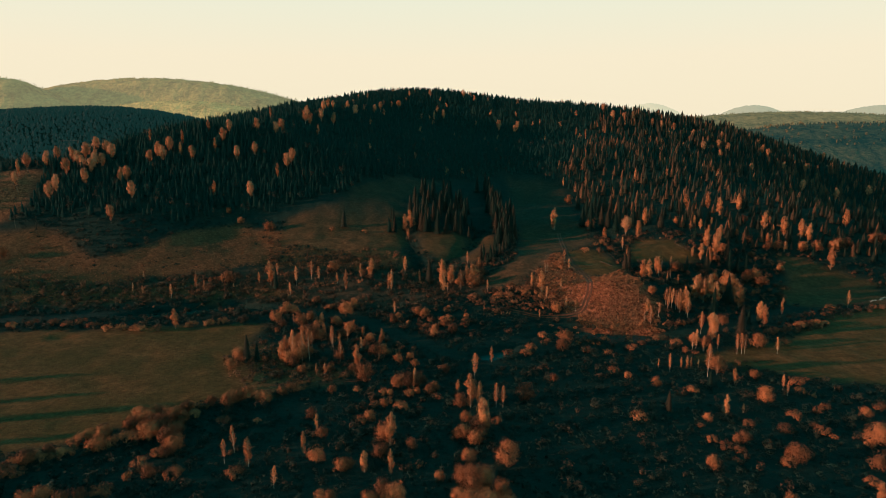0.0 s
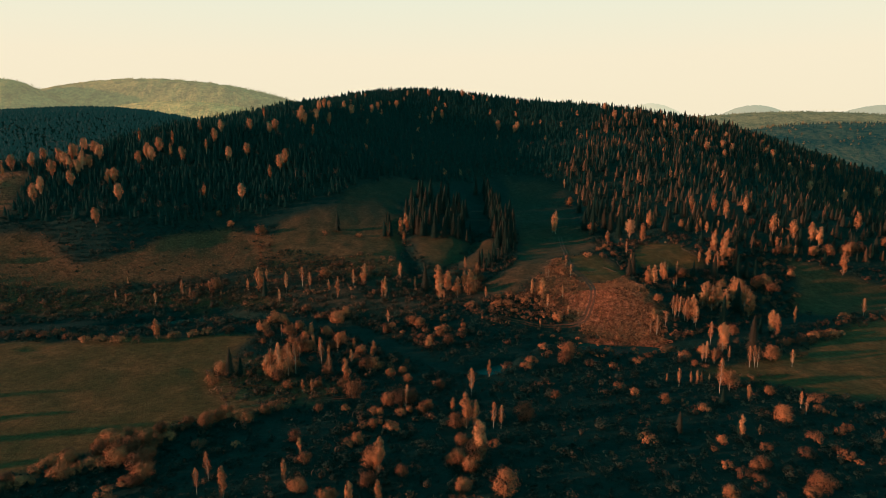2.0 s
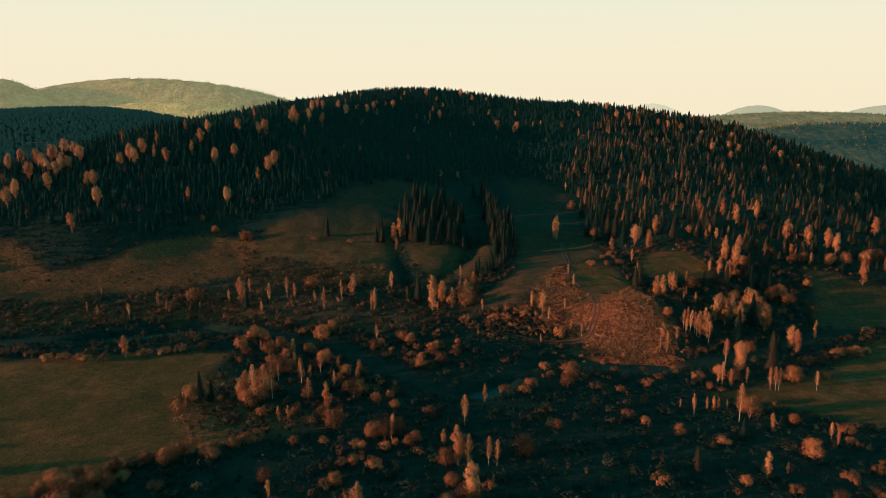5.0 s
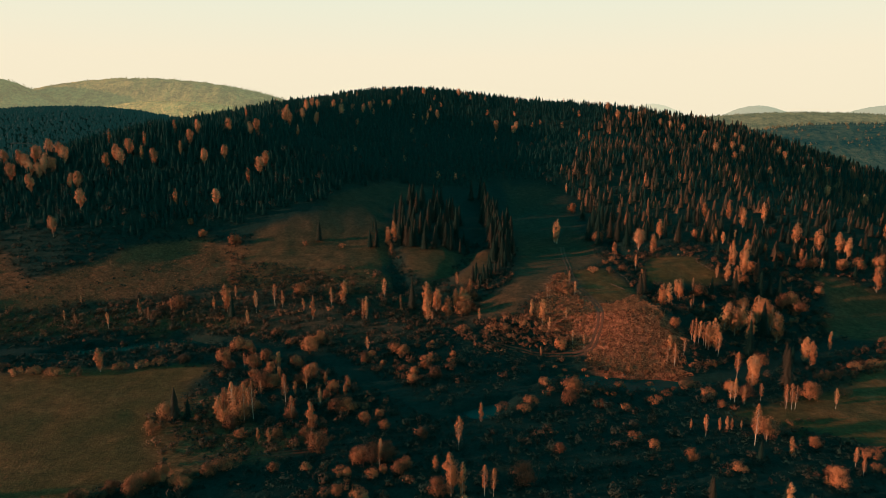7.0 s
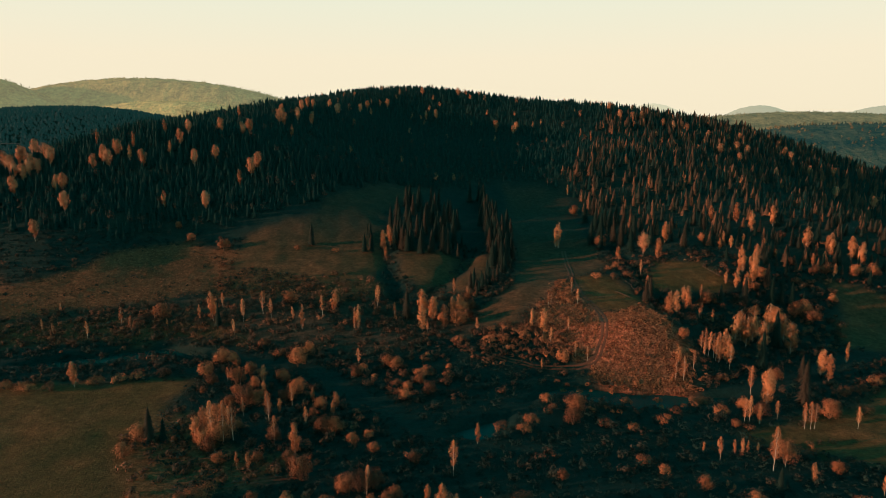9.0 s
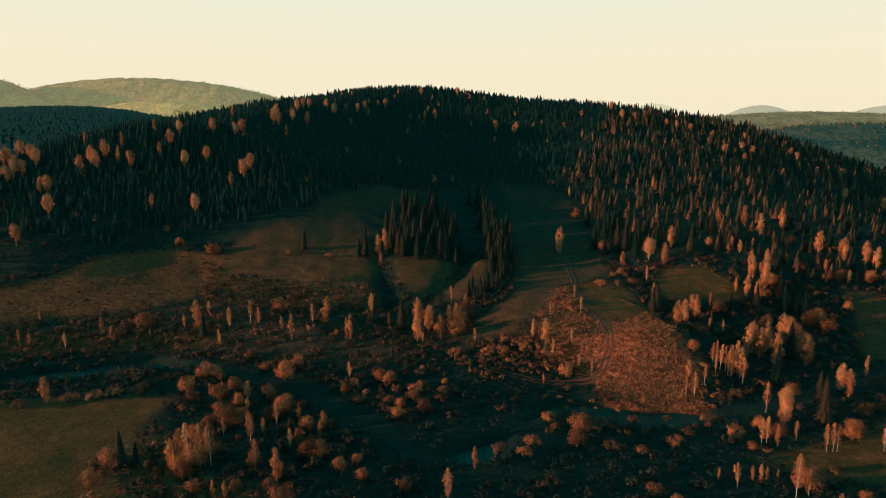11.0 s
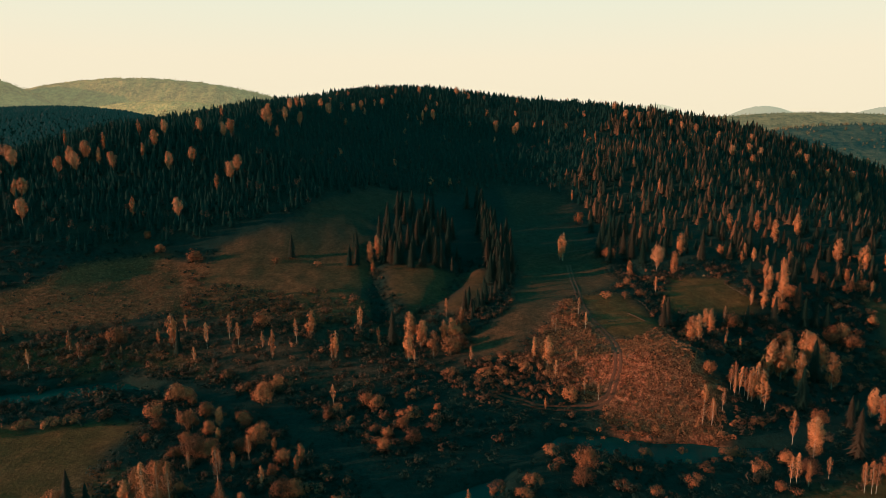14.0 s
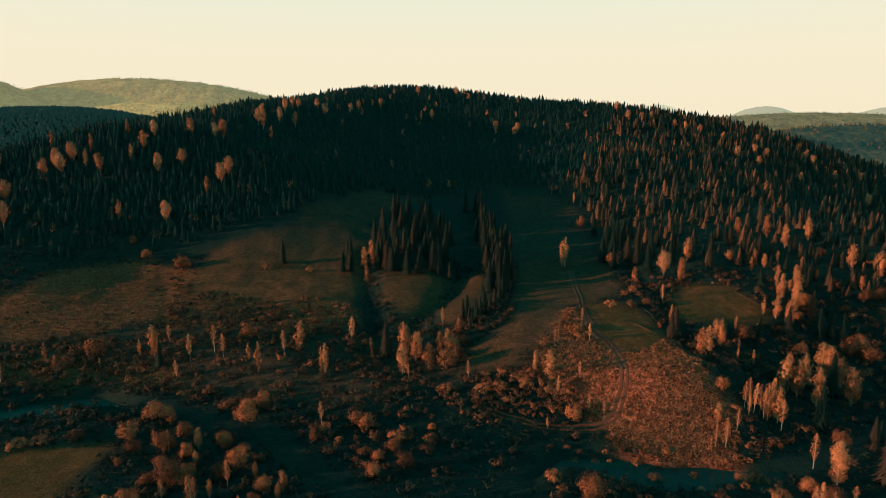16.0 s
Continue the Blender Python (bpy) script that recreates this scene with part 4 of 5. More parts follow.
# spruce groups
stand("spruce", (-24.5, 655.3, 23.8), (-14.5, 638.3, 21.9), (-5.4, 647.1, 23.6), (3.9, 632.6, 22.2), (13.3, 641.6, 23.5), (23.2, 663.9, 23.7), (-29.8, 668, 23.9), (-10.5, 670.4, 23.8), (8.9, 681.6, 23.8), (27.4, 702.5, 21.5), (-21.3, 705.4, 23.9), (-35.6, 686.6, 24), (-0.9, 705.3, 23.4), (17.8, 724.6, 23.8), (-16.8, 731.9, 22.3), (4.3, 750.4, 23.9), (-26.1, 647.8, 20.5), (-5.1, 628.5, 22.1), (17.6, 633.9, 23.4), (55.5, 794.9, 24), (59.3, 768.2, 23.9), (61.3, 708.6, 23.5), (63, 684.4, 23.9), (63.5, 662.5, 20.4))
stand("spruce", (64.9, 645.7, 23.4), (70.9, 647, 24), (65, 611, 23.3), (63.2, 627.8, 22.2), (54.2, 608.5, 23.6), (54.3, 660.7, 23.8), (67.1, 738.4, 23.8), (72.3, 633.6, 21.8), (59.7, 812.5, 24), (54.4, 821.5, 24), (58.8, 725, 23.8), (68.4, 676.5, 24), (74.9, 669, 23.6), (54.5, 639.2, 23.8), (74.9, 698.1, 23.9), (15.2, 638.8, 11), (26.5, 631.6, 13.7), (22.3, 647.2, 11.1), (32.5, 638.2, 10.4), (18.6, 659.1, 11.3), (30.2, 654.1, 13), (148, 665.2, 22.9), (153.5, 650, 20), (157.2, 734.8, 23.8))
stand("spruce", (159.2, 696, 24), (171.3, 710.3, 23), (159.7, 677.8, 24.1), (168.4, 663.5, 21.5), (171.8, 653.1, 22.4), (177, 639.2, 20.3), (174.1, 773.3, 23.9), (183.8, 770.3, 23.8), (174.4, 702.3, 23.8), (182.7, 685.4, 23.7), (185.9, 662.7, 23.9), (197, 649.3, 20), (207.6, 646, 22.2), (220.2, 631.5, 22.2), (183.2, 713, 23.5), (-19.2, 639.9, 19.7), (-24.8, 756.1, 23), (-17.2, 635.6, 20.1), (-11, 766.4, 24), (-7, 698.3, 22), (20.9, 723.1, 23.8), (-21.7, 760.3, 24), (-3, 702.9, 23.9), (-11.8, 753.4, 23.9))
stand("spruce", (-27.4, 657.2, 22.5), (3.2, 718.9, 23.8), (-32.2, 723.8, 21.5), (-3.8, 680.2, 23.9), (-20.8, 656.9, 23.8), (-28.7, 643, 22.6), (8.8, 764.2, 23.9), (65, 647, 24), (59, 624.4, 20.9), (59, 812.5, 24), (59.6, 625.7, 21.5), (52.7, 732.3, 22.3), (66.4, 625.2, 22.1), (56.8, 613.3, 21.7), (54.3, 708.7, 23.6), (50.5, 718.7, 20.7), (56.2, 639.7, 18.5), (63.1, 730.3, 23.8), (56.8, 802.4, 24), (53.8, 669.1, 21.1), (62.5, 658.3, 23.9), (59.7, 633.6, 20.7), (43.8, 816.1, 24), (45, 558.5, 10.1))
stand("spruce", (37.1, 543.1, 9), (47.7, 573.1, 15), (-56.6, 652.5, 10.6), (-49.3, 641.3, 15.1), (-54.5, 635.7, 15.5), (-51.5, 648.3, 12.3), (-53, 667.2, 14.4), (-49.4, 651.6, 10.6), (-55.5, 668.7, 11.4), (-48.4, 637.6, 13.8), (60.5, 765.4, 23.8), (64.2, 752.8, 23.9), (60.5, 676.6, 23.9), (61.9, 607.6, 23.7), (58.5, 785.8, 23.9), (67.2, 627.7, 23.9), (56.7, 750.1, 23.9), (59.8, 706, 23.7), (66.1, 646, 24), (57.1, 756.5, 23.1), (58.2, 710, 23.7), (63.5, 637.6, 23.9), (59.2, 661.8, 22.7), (60.1, 657.3, 20.8))
stand("spruce", (59.9, 731.9, 23.8), (60.8, 778, 23.9), (60.7, 624.5, 23.8), (62.3, 642.9, 23.3), (61.4, 672.8, 23.9), (56.6, 758.6, 23.9), (67, 625.3, 23.9), (57.2, 666.3, 21.7), (60.3, 680.8, 22.7), (62.9, 649.8, 21.7), (66.4, 625.2, 23.9), (59, 631, 20.6), (66.7, 628.8, 19.9), (63.9, 681.4, 22.1), (56.2, 700.9, 23.8), (61.7, 698.6, 22.6), (61.6, 713.1, 23.6), (55.5, 725.3, 23.8), (56.5, 666, 23.9), (14.4, 707.8, 23.8), (6.9, 667.6, 21.7), (1.1, 768.5, 23.9), (-27.9, 692.5, 23.9), (-17.6, 679.3, 23.9))
stand("spruce", (4.2, 707.2, 23.5), (17.1, 652.5, 23.6), (-23.2, 646, 18.7), (-21.5, 652.4, 20.6), (-15.2, 664.6, 17.9), (-27.5, 658.5, 20.8), (11.6, 665.5, 23.8), (24.2, 696.5, 21.3), (-22.1, 641.7, 22.6))

stand("spruce", (72.6, 642.1, 15), (73.1, 626.0, 17), (67.5, 612.1, 16), (63.2, 600.7, 14), (59.8, 588.9, 13), (63.4, 590.2, 10), (55.2, 571.1, 12), (51.3, 558.6, 11), (47.9, 551.3, 9), (44.8, 547.5, 11), (42.0, 543.0, 12), (39.4, 539.9, 8), (37.8, 535.2, 7), (69.6, 603.6, 9))

stand("birch", (24.8, 516.6, 14))
stand("birch", (30.2, 526.7, 13))
stand("bare_birch", (21.4, 541.1, 13))
stand("spruce", (33.2, 546.8, 14))
stand("spruce", (36.6, 558.5, 12))


# ---- woods of the hill ----
TR = np.random.RandomState(21)
FAR_SPRUCE = [conifer(TR, 7, 4, TR.uniform(0.13, 0.22), lift=1.7) for _ in range(8)]
FAR_LARCH = [conifer(TR, 7, 4, TR.uniform(0.20, 0.29), droop=0.05, lift=0.5) for _ in range(8)]


FAR_TREE = [conifer(TR, 3, 3, 0.24, lift=1.5), conifer(TR, 4, 3, 0.20, lift=1.5), conifer(TR, 3, 3, 0.32, lift=1.5)]
MID_SPRUCE = [conifer(TR, 5, 3, TR.uniform(0.20, 0.26), lift=1.6) for _ in range(5)]


def room(x, y):
    """Where no single tree stands near, with some light left open to its sunny side."""
    ok = np.ones(np.shape(x), bool)
    for px, py in PLANTED:
        ok &= (np.abs(x - px + 3) > 6) | (np.abs(y - py + 0.5) > 3.5)
    return ok


def into_wood(x, y):
    """How far a place lies behind the ragged edge of the wood."""
    return y - np.interp(x, LX, LY) - 9 * swell(x, y, 48) - 5 * swell(x + 30, y, 19)


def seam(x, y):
    """Negative in the dense wood coloured dark, positive in the open one coloured as sunlit."""
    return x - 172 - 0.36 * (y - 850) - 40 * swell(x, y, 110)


def west_wood(x, y, r):
    deep = into_wood(x, y)
    thick = np.clip(0.58 + 0.36 * deep / 50, 0.5, 0.94) + 0.22 * swell(x, y, 33)
    return room(x, y) & (deep > 0) & (y < 1560 + 0.1 * x) & (seam(x, y) < 0) & ~in_field(x, y) & (r < thick)


def east_wood(x, y, r):
    thick = 0.60 + 0.36 * swell(x, y, 60) + 0.2 * np.clip((y - 750) / 400, 0, 1)
    return room(x, y) & (into_wood(x, y) > 0) & (y < 1560) & (seam(x, y) >= 0) & (x < 1000) & ~in_field(x, y) & (r < thick)


def spruce_heights(x, y, low, high):
    """Uneven heights: stands of old and young trees, lower towards the edge of the wood."""
    tall = TR.beta(1.6, 1.7, len(x)) * (0.80 + 0.30 * swell(x, y, 55)) * np.clip(0.78 + into_wood(x, y) / 160, 0.78, 1)
    return low + (high - low) * np.clip(tall, 0, 1.1)


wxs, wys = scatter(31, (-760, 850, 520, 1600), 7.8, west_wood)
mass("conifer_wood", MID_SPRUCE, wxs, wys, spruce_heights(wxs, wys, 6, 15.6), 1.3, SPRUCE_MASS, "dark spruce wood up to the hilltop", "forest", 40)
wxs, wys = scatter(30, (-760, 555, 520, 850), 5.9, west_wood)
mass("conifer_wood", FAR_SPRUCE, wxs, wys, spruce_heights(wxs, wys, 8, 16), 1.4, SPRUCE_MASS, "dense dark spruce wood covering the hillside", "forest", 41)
exs, eys = scatter(32, (120, 560, 1000, 1600), 8.3, east_wood)
# dark spruces mixed in to read as shade between the sunlit trees
dark = TR.uniform(0, 1, len(exs)) < 0.34 + 0.25 * swell(exs, eys, 80)
ehs = spruce_heights(exs, eys, 9, 25) * np.interp(eys, (720, 950, 1150), (0.72, 0.94, 0.92))
single = (eys < 705) & (exs < 470)
for x, y, h, d in zip(exs[single], eys[single], ehs[single], dark[single]):
    plant("spruce" if d else "larch", float(x), float(y), float(h))
exs, eys, ehs, dark = exs[~single], eys[~single], ehs[~single], dark[~single]
mass("conifer_wood", FAR_LARCH, exs[~dark], eys[~dark], ehs[~dark], 1.0, SUNLIT_CONIFER_MASS, "open wood of brownish sunlit conifers on the hillside", "forest", 42)
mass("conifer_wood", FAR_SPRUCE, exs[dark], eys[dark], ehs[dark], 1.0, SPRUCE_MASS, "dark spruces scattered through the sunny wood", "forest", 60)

# leafless birches among the spruces, with pale trunks whose bark colour is darkened as in shade
BARE_CROWN, BARE_TRUNK = [], []
for k in range(4):
    lobes_ = [(0.12 * TR.uniform(-1, 1), 0.12 * TR.uniform(-1, 1), 0.50 + 0.42 * q_, 0.10 + 0.07 * math.sin(3.1 * q_)) for q_ in np.linspace(0, 1, 7)]
    BARE_CROWN.append(leaf_cloud(TR, lobes_, 60, 0.075, 0.6))
    BARE_TRUNK.append(stems([[(0, 0, 0, .014), (TR.uniform(-.02, .02), TR.uniform(-.02, .02), .5, .010), (TR.uniform(-.03, .03), TR.uniform(-.03, .03), .92, .004)]], 4))


def bare_wood(x, y, r):
    deep = into_wood(x, y)
    return (deep > -6) & (~in_field(x, y)) & (r < 0.16 + 0.30 * np.exp(-(deep / 60) ** 2) + 0.12 * swell(x, y, 60)) & (seam(x, y) < 60) | (x < -330) & (y < 745) & (deep > -20) & (r < 0.6)


nxs, nys = scatter(57, (-620, 555, 330, 1120), 13.0, bare_wood)
nhs = TR.uniform(8, 17, len(nxs))
mass("bare_wood", BARE_CROWN, nxs, nys, nhs, 1.0, BARE_TWIGS, "leafless brownish birches among dark spruces", "forest", 58)
some = TR.permutation(len(nxs))[: len(nxs) // 4]
mass("birch_trunks", BARE_TRUNK, nxs[some], nys[some], nhs[some], 0.8, SHADED_BIRCH_BARK, "pale trunks of leafless birches in the wood", "forest", 59)

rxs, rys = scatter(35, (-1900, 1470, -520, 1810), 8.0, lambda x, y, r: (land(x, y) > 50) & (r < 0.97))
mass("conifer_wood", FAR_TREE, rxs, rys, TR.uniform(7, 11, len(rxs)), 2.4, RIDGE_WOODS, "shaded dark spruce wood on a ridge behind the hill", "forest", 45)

# autumn birches strewn through the spruces near the hilltop and down its sunny shoulder
GOLD = []
for k in range(4):
    wide_ = TR.uniform(0.20, 0.27)
    lobes_ = [(0.4 * wide_ * TR.uniform(-1, 1), 0.4 * wide_ * TR.uniform(-1, 1), 0.25 + 0.68 * q_, wide_ * (0.85 - 0.5 * abs(q_ - 0.4)) * TR.uniform(0.6, 0.9)) for q_ in np.linspace(0, 1, 9)]
    GOLD.append(leaf_cloud(TR, lobes_, 150, 0.085))


def gold_strewn(x, y, r):
    crest = np.clip((y - 1080) / 250, 0, 1)
    return (x < 820) & (r < 0.035 + 0.20 * crest * np.clip((x + 350) / 500, 0.25, 1) * (0.5 + 0.5 * swell(x, y, 90)))


bxs, bys = scatter(51, (-560, 860, 820, 1480), 17.0, gold_strewn)
mass("birches", GOLD, bxs, bys, TR.uniform(10, 16, len(bxs)), 1.0, GOLD_LEAF, "golden birches strewn through the spruce wood", "forest", 52)

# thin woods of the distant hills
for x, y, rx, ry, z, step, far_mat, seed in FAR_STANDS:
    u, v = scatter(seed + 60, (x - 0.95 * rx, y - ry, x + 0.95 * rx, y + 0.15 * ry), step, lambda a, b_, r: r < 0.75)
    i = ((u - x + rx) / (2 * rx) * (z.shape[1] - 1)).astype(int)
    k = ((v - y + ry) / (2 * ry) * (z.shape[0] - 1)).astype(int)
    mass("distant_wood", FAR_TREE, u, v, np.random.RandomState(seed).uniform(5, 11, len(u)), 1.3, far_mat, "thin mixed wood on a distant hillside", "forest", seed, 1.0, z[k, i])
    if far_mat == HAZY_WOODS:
        # some far trees doubled in the sunny colour to read as lit crowns
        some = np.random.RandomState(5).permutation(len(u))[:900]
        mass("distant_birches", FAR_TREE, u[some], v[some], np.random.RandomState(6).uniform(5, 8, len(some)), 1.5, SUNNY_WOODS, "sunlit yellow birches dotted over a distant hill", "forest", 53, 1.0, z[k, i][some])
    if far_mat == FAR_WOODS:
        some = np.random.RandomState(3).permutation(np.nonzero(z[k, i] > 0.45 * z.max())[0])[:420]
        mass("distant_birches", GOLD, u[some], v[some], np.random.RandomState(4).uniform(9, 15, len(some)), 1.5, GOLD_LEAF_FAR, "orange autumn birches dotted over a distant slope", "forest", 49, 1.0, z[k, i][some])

# scrub of the valley floor
def low_scrub(x, y, r):
    gully = np.min([near_line(line, x, y) for line, wide, deep in GULLIES], axis=0) < 5
    return (gully | ~in_field(x, y)) & ~inside(TALL_GRASS["grass_bank"], x, y) & (y < np.interp(x, LX, LY) + 4) & (near_line(RIVER, x, y) > 5.5) & (r < (0.82 + 0.25 * swell(x, y, 40)) * (1 - 0.93 * inside(TALL_GRASS["grass_slope"], x, y)) * (1 - 0.75 * inside(TALL_GRASS["grass_strip"], x, y)))


BUSH = []
for k in range(5):
    clumps_ = [(0.5 * TR.uniform(-1, 1), 0.5 * TR.uniform(-1, 1), TR.uniform(0.25, 0.75), TR.uniform(0.2, 0.34)) for _ in range(6)]
    BUSH.append(leaf_cloud(TR, clumps_, 26, 0.34))
sxs, sys_ = scatter(33, (-420, 170, 430, 660), 4.3, low_scrub)
mass("low_scrub", BUSH, sxs, sys_, TR.uniform(1.2, 3.4, len(sxs)), 1.2, SHADED_SCRUB_LEAF, "low brown leafless scrub on the valley floor", "scrub", 43)

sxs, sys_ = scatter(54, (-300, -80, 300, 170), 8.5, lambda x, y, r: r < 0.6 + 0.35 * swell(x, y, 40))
mass("low_scrub", BUSH, sxs, sys_, TR.uniform(1.2, 3.6, len(sxs)), 1.2, SHADED_SCRUB_LEAF, "low leafless scrub on the near valley floor", "scrub", 55)


# taller willow scrub in drifts
def tall_scrub(x, y, r):
    bank = inside(TALL_GRASS["grass_bank"], x, y)
    strip = (y > 440) & (y < 545) & (x < 60)
    bank |= inside(TALL_GRASS["grass_slope"], x, y)
    return ~in_field(x, y) & ~bank & (y < np.interp(x, LX, LY) - 8) & (near_line(RIVER, x, y) > 9) & (r < 0.40 + 0.40 * swell(x, y, 70) + 0.40 * strip)


WILLOWS = []
for k in range(5):
    clumps_ = [(0.55 * TR.uniform(-1, 1), 0.55 * TR.uniform(-1, 1), TR.uniform(0.25, 0.7), TR.uniform(0.24, 0.36)) for _ in range(7)]
    WILLOWS.append(leaf_cloud(TR, clumps_, 96, 0.21, 0.1))


def russet_scrub(x, y, r):
    drift = ((y > 445) & (y < 548) & (x < 75) & (x > -330)) | ((x > 30) & (x < 102) & (y > 440) & (y < 575)) | ((x > 150) & (y > 410)) | inside(((-132, 350), (-105, 312), (-45, 330), (-25, 350), (15, 440), (-60, 445)), x, y)
    bank = inside(TALL_GRASS["grass_bank"], x - 4, y) | inside(TALL_GRASS["grass_slope"], x, y)
    brow = inside(((-140, 548), (-60, 545), (-38, 578), (-75, 590), (-120, 578)), x, y) | inside(((-176, 622), (-164, 622), (-146, 556), (-160, 552)), x, y) | inside(TALL_GRASS["grass_thicket"], x, y)
    return (brow | ~in_field(x, y + 6) & ~bank) & (y < np.interp(x, LX, LY) - 8) & (near_line(RIVER, x, y) > 11) & (r < 0.72 * (drift | brow) - 0.10 + 0.3 * swell(x, y, 45))


rxs, rys = scatter(39, (-400, 210, 430, 620), 5.8, russet_scrub)
mass("willow_scrub", WILLOWS, rxs, rys, TR.uniform(2.0, 5.0, len(rxs)), 1.0, RUSSET_SCRUB, "russet willow scrub in autumn leaf below the slope", "scrub", 50)
vxs, vys = scatter(37, (-420, 190, 430, 640), 8.6, tall_scrub)
mass("willow_scrub", WILLOWS, vxs, vys, TR.uniform(2.5, 5.5, len(vxs)), 1.0, DULL_WILLOW, "dull brown willow scrub in drifts on the valley floor", "scrub", 47)


CART_TRACK = ((121, 653), (114, 591), (109, 551), (109, 522), (113, 507), (115, 487), (110, 460), (106, 451), (101, 443), (93, 439), (83, 440), (66, 442), (59, 445), (51, 448), (42, 452))
TRACK_Y, TRACK_X = zip(*sorted((y, x) for x, y in CART_TRACK if x > 88))


def tussocks(x, y, r):
    hit = np.zeros(np.shape(x), bool)
    for name, poly in TALL_GRASS.items():
        if name != "grass_strip":
            hit |= inside(poly, x + 3 * swell(x, y, 12), y)
    brushy = (x < np.interp(y, TRACK_Y, TRACK_X)) & (y < 545) & (x > 40)
    return hit & (r < np.where(brushy, 0.70 + 0.25 * swell(x, y, 18), 0.9)) & (near_line(CART_TRACK, x, y) > 2.6)


TUFT = []
for k in range(4):
    a_ = TR.uniform(0, 6.28, 7)
    foot = np.stack([0.3 * np.cos(a_), 0.3 * np.sin(a_), 0 * a_], 1) * TR.uniform(0.2, 1, (7, 1))
    tip_ = foot * TR.uniform(1.6, 3.2, (7, 1)) + np.stack([0 * a_, 0 * a_, TR.uniform(0.6, 1, 7)], 1)
    side = np.stack([-np.sin(a_), np.cos(a_), 0 * a_], 1) * 0.2
    TUFT.append((np.stack([foot - side, foot + side, tip_], 1).reshape(-1, 3), np.arange(21).reshape(-1, 3)))
txs, tys = scatter(34, (68, 405, 190, 600), 0.80, tussocks)
mass("tall_grass", TUFT, txs, tys, TR.uniform(0.45, 0.95, len(txs)) * np.clip(1.0 + 0.6 * swell(txs, tys, 4.5), 0.35, 1.9), 1.6, GRASS_TALL, "tall rusty dry grass in tussocks on the river bank", "grass", 44, 0.05)
txs, tys = scatter(38, (-400, 440, -20, 640), 2.3, tussocks)
mass("tall_grass", TUFT, txs, tys, TR.uniform(0.5, 1.3, len(txs)), 1.2, GRASS_DULL, "dull brown dry grass on the lower slope", "grass", 48, 0.05)


# ---- cart track: two worn ruts round the grass bank ----
def rut(line, offset, wide=0.75):
    """A worn wheel rut along a line of points, laid on the ground."""
    pts = []
    for k in range(len(line) - 1):
        p0, p1, p2, p3 = (np.array(line[min(max(k + d, 0), len(line) - 1)], float) for d in (-1, 0, 1, 2))
        for s in np.linspace(0, 1, 14, endpoint=False):
            pts.append(0.5 * (2 * p1 + (p2 - p0) * s + (2 * p0 - 5 * p1 + 4 * p2 - p3) * s * s + (3 * p1 - p0 - 3 * p2 + p3) * s ** 3))
    pts = np.array(pts)
    along = np.gradient(pts, axis=0)
    along /= np.linalg.norm(along, axis=1)[:, None]
    side = np.stack([-along[:, 1], along[:, 0]], 1)
    rows = []
    for off, lift in ((-wide, 0.03), (-0.6 * wide, 0.10), (0.6 * wide, 0.10), (wide, 0.03)):
        p = pts + side * (offset + off)
        rows.append(np.stack([p[:, 0], p[:, 1], land(p[:, 0], p[:, 1]) + lift + 0.06], 1))
    n = len(pts)
    faces = [(r * n + i, r * n + i + 1, (r + 1) * n + i + 1, (r + 1) * n + i) for r in range(3) for i in range(n - 1)]
    return from_arrays("rut", np.concatenate(rows), faces, True)


def cart_track(line):
    track = new("road", None)
    for offset in (-1.3, 1.3):
        part("rut", rut(line, offset), TRACK_EARTH, track)
    return tagged(track, "narrow earth cart track curving through dry grass", "track", kind="structure")


cart_track(CART_TRACK)
cart_track(((-92, 322), (-78, 322), (-60, 327), (-42, 331)))

# hedge between pasture and thicket, filled up along its line
HEDGE = ((-215, 205), (-180, 240), (-160, 260), (-140, 283), (-112, 302), (-88, 316))
hr = random.Random(9)
for k in range(60):
    s = hr.uniform(0, len(HEDGE) - 1.01)
    (x0, y0), (x1, y1) = HEDGE[int(s)], HEDGE[int(s) + 1]
    x, y = x0 + (s % 1) * (x1 - x0) + hr.uniform(-2, 5), y0 + (s % 1) * (y1 - y0) + hr.uniform(-7, 1)
    plant("round_tree" if k % 2 else "willow_bush", x, y, hr.uniform(6, 9.5) if k % 2 else hr.uniform(3.5, 5))

# willows along the river pools
br = random.Random(14)
for k in range(44):
    s = br.uniform(0, 1)
    x = 66 + 108 * s
    y = 404 + 14 * abs(s - 0.35) + (br.uniform(13, 19) if k % 3 else -br.uniform(12, 18))
    plant("willow_bush", x, y, br.uniform(1.6, 3.4))

JOINED = []


def bush(x, y, h):
    """A willow bush that grows together with its neighbours."""
    JOINED.append((x, y, h))


# thickets filled up between the taller trees
INFILL = {"round_tree": (4.0, 8.0), "willow_bush": (2.5, 4.5), "birch": (7.0, 11.0), "bare_birch": (8.0, 12.0)}
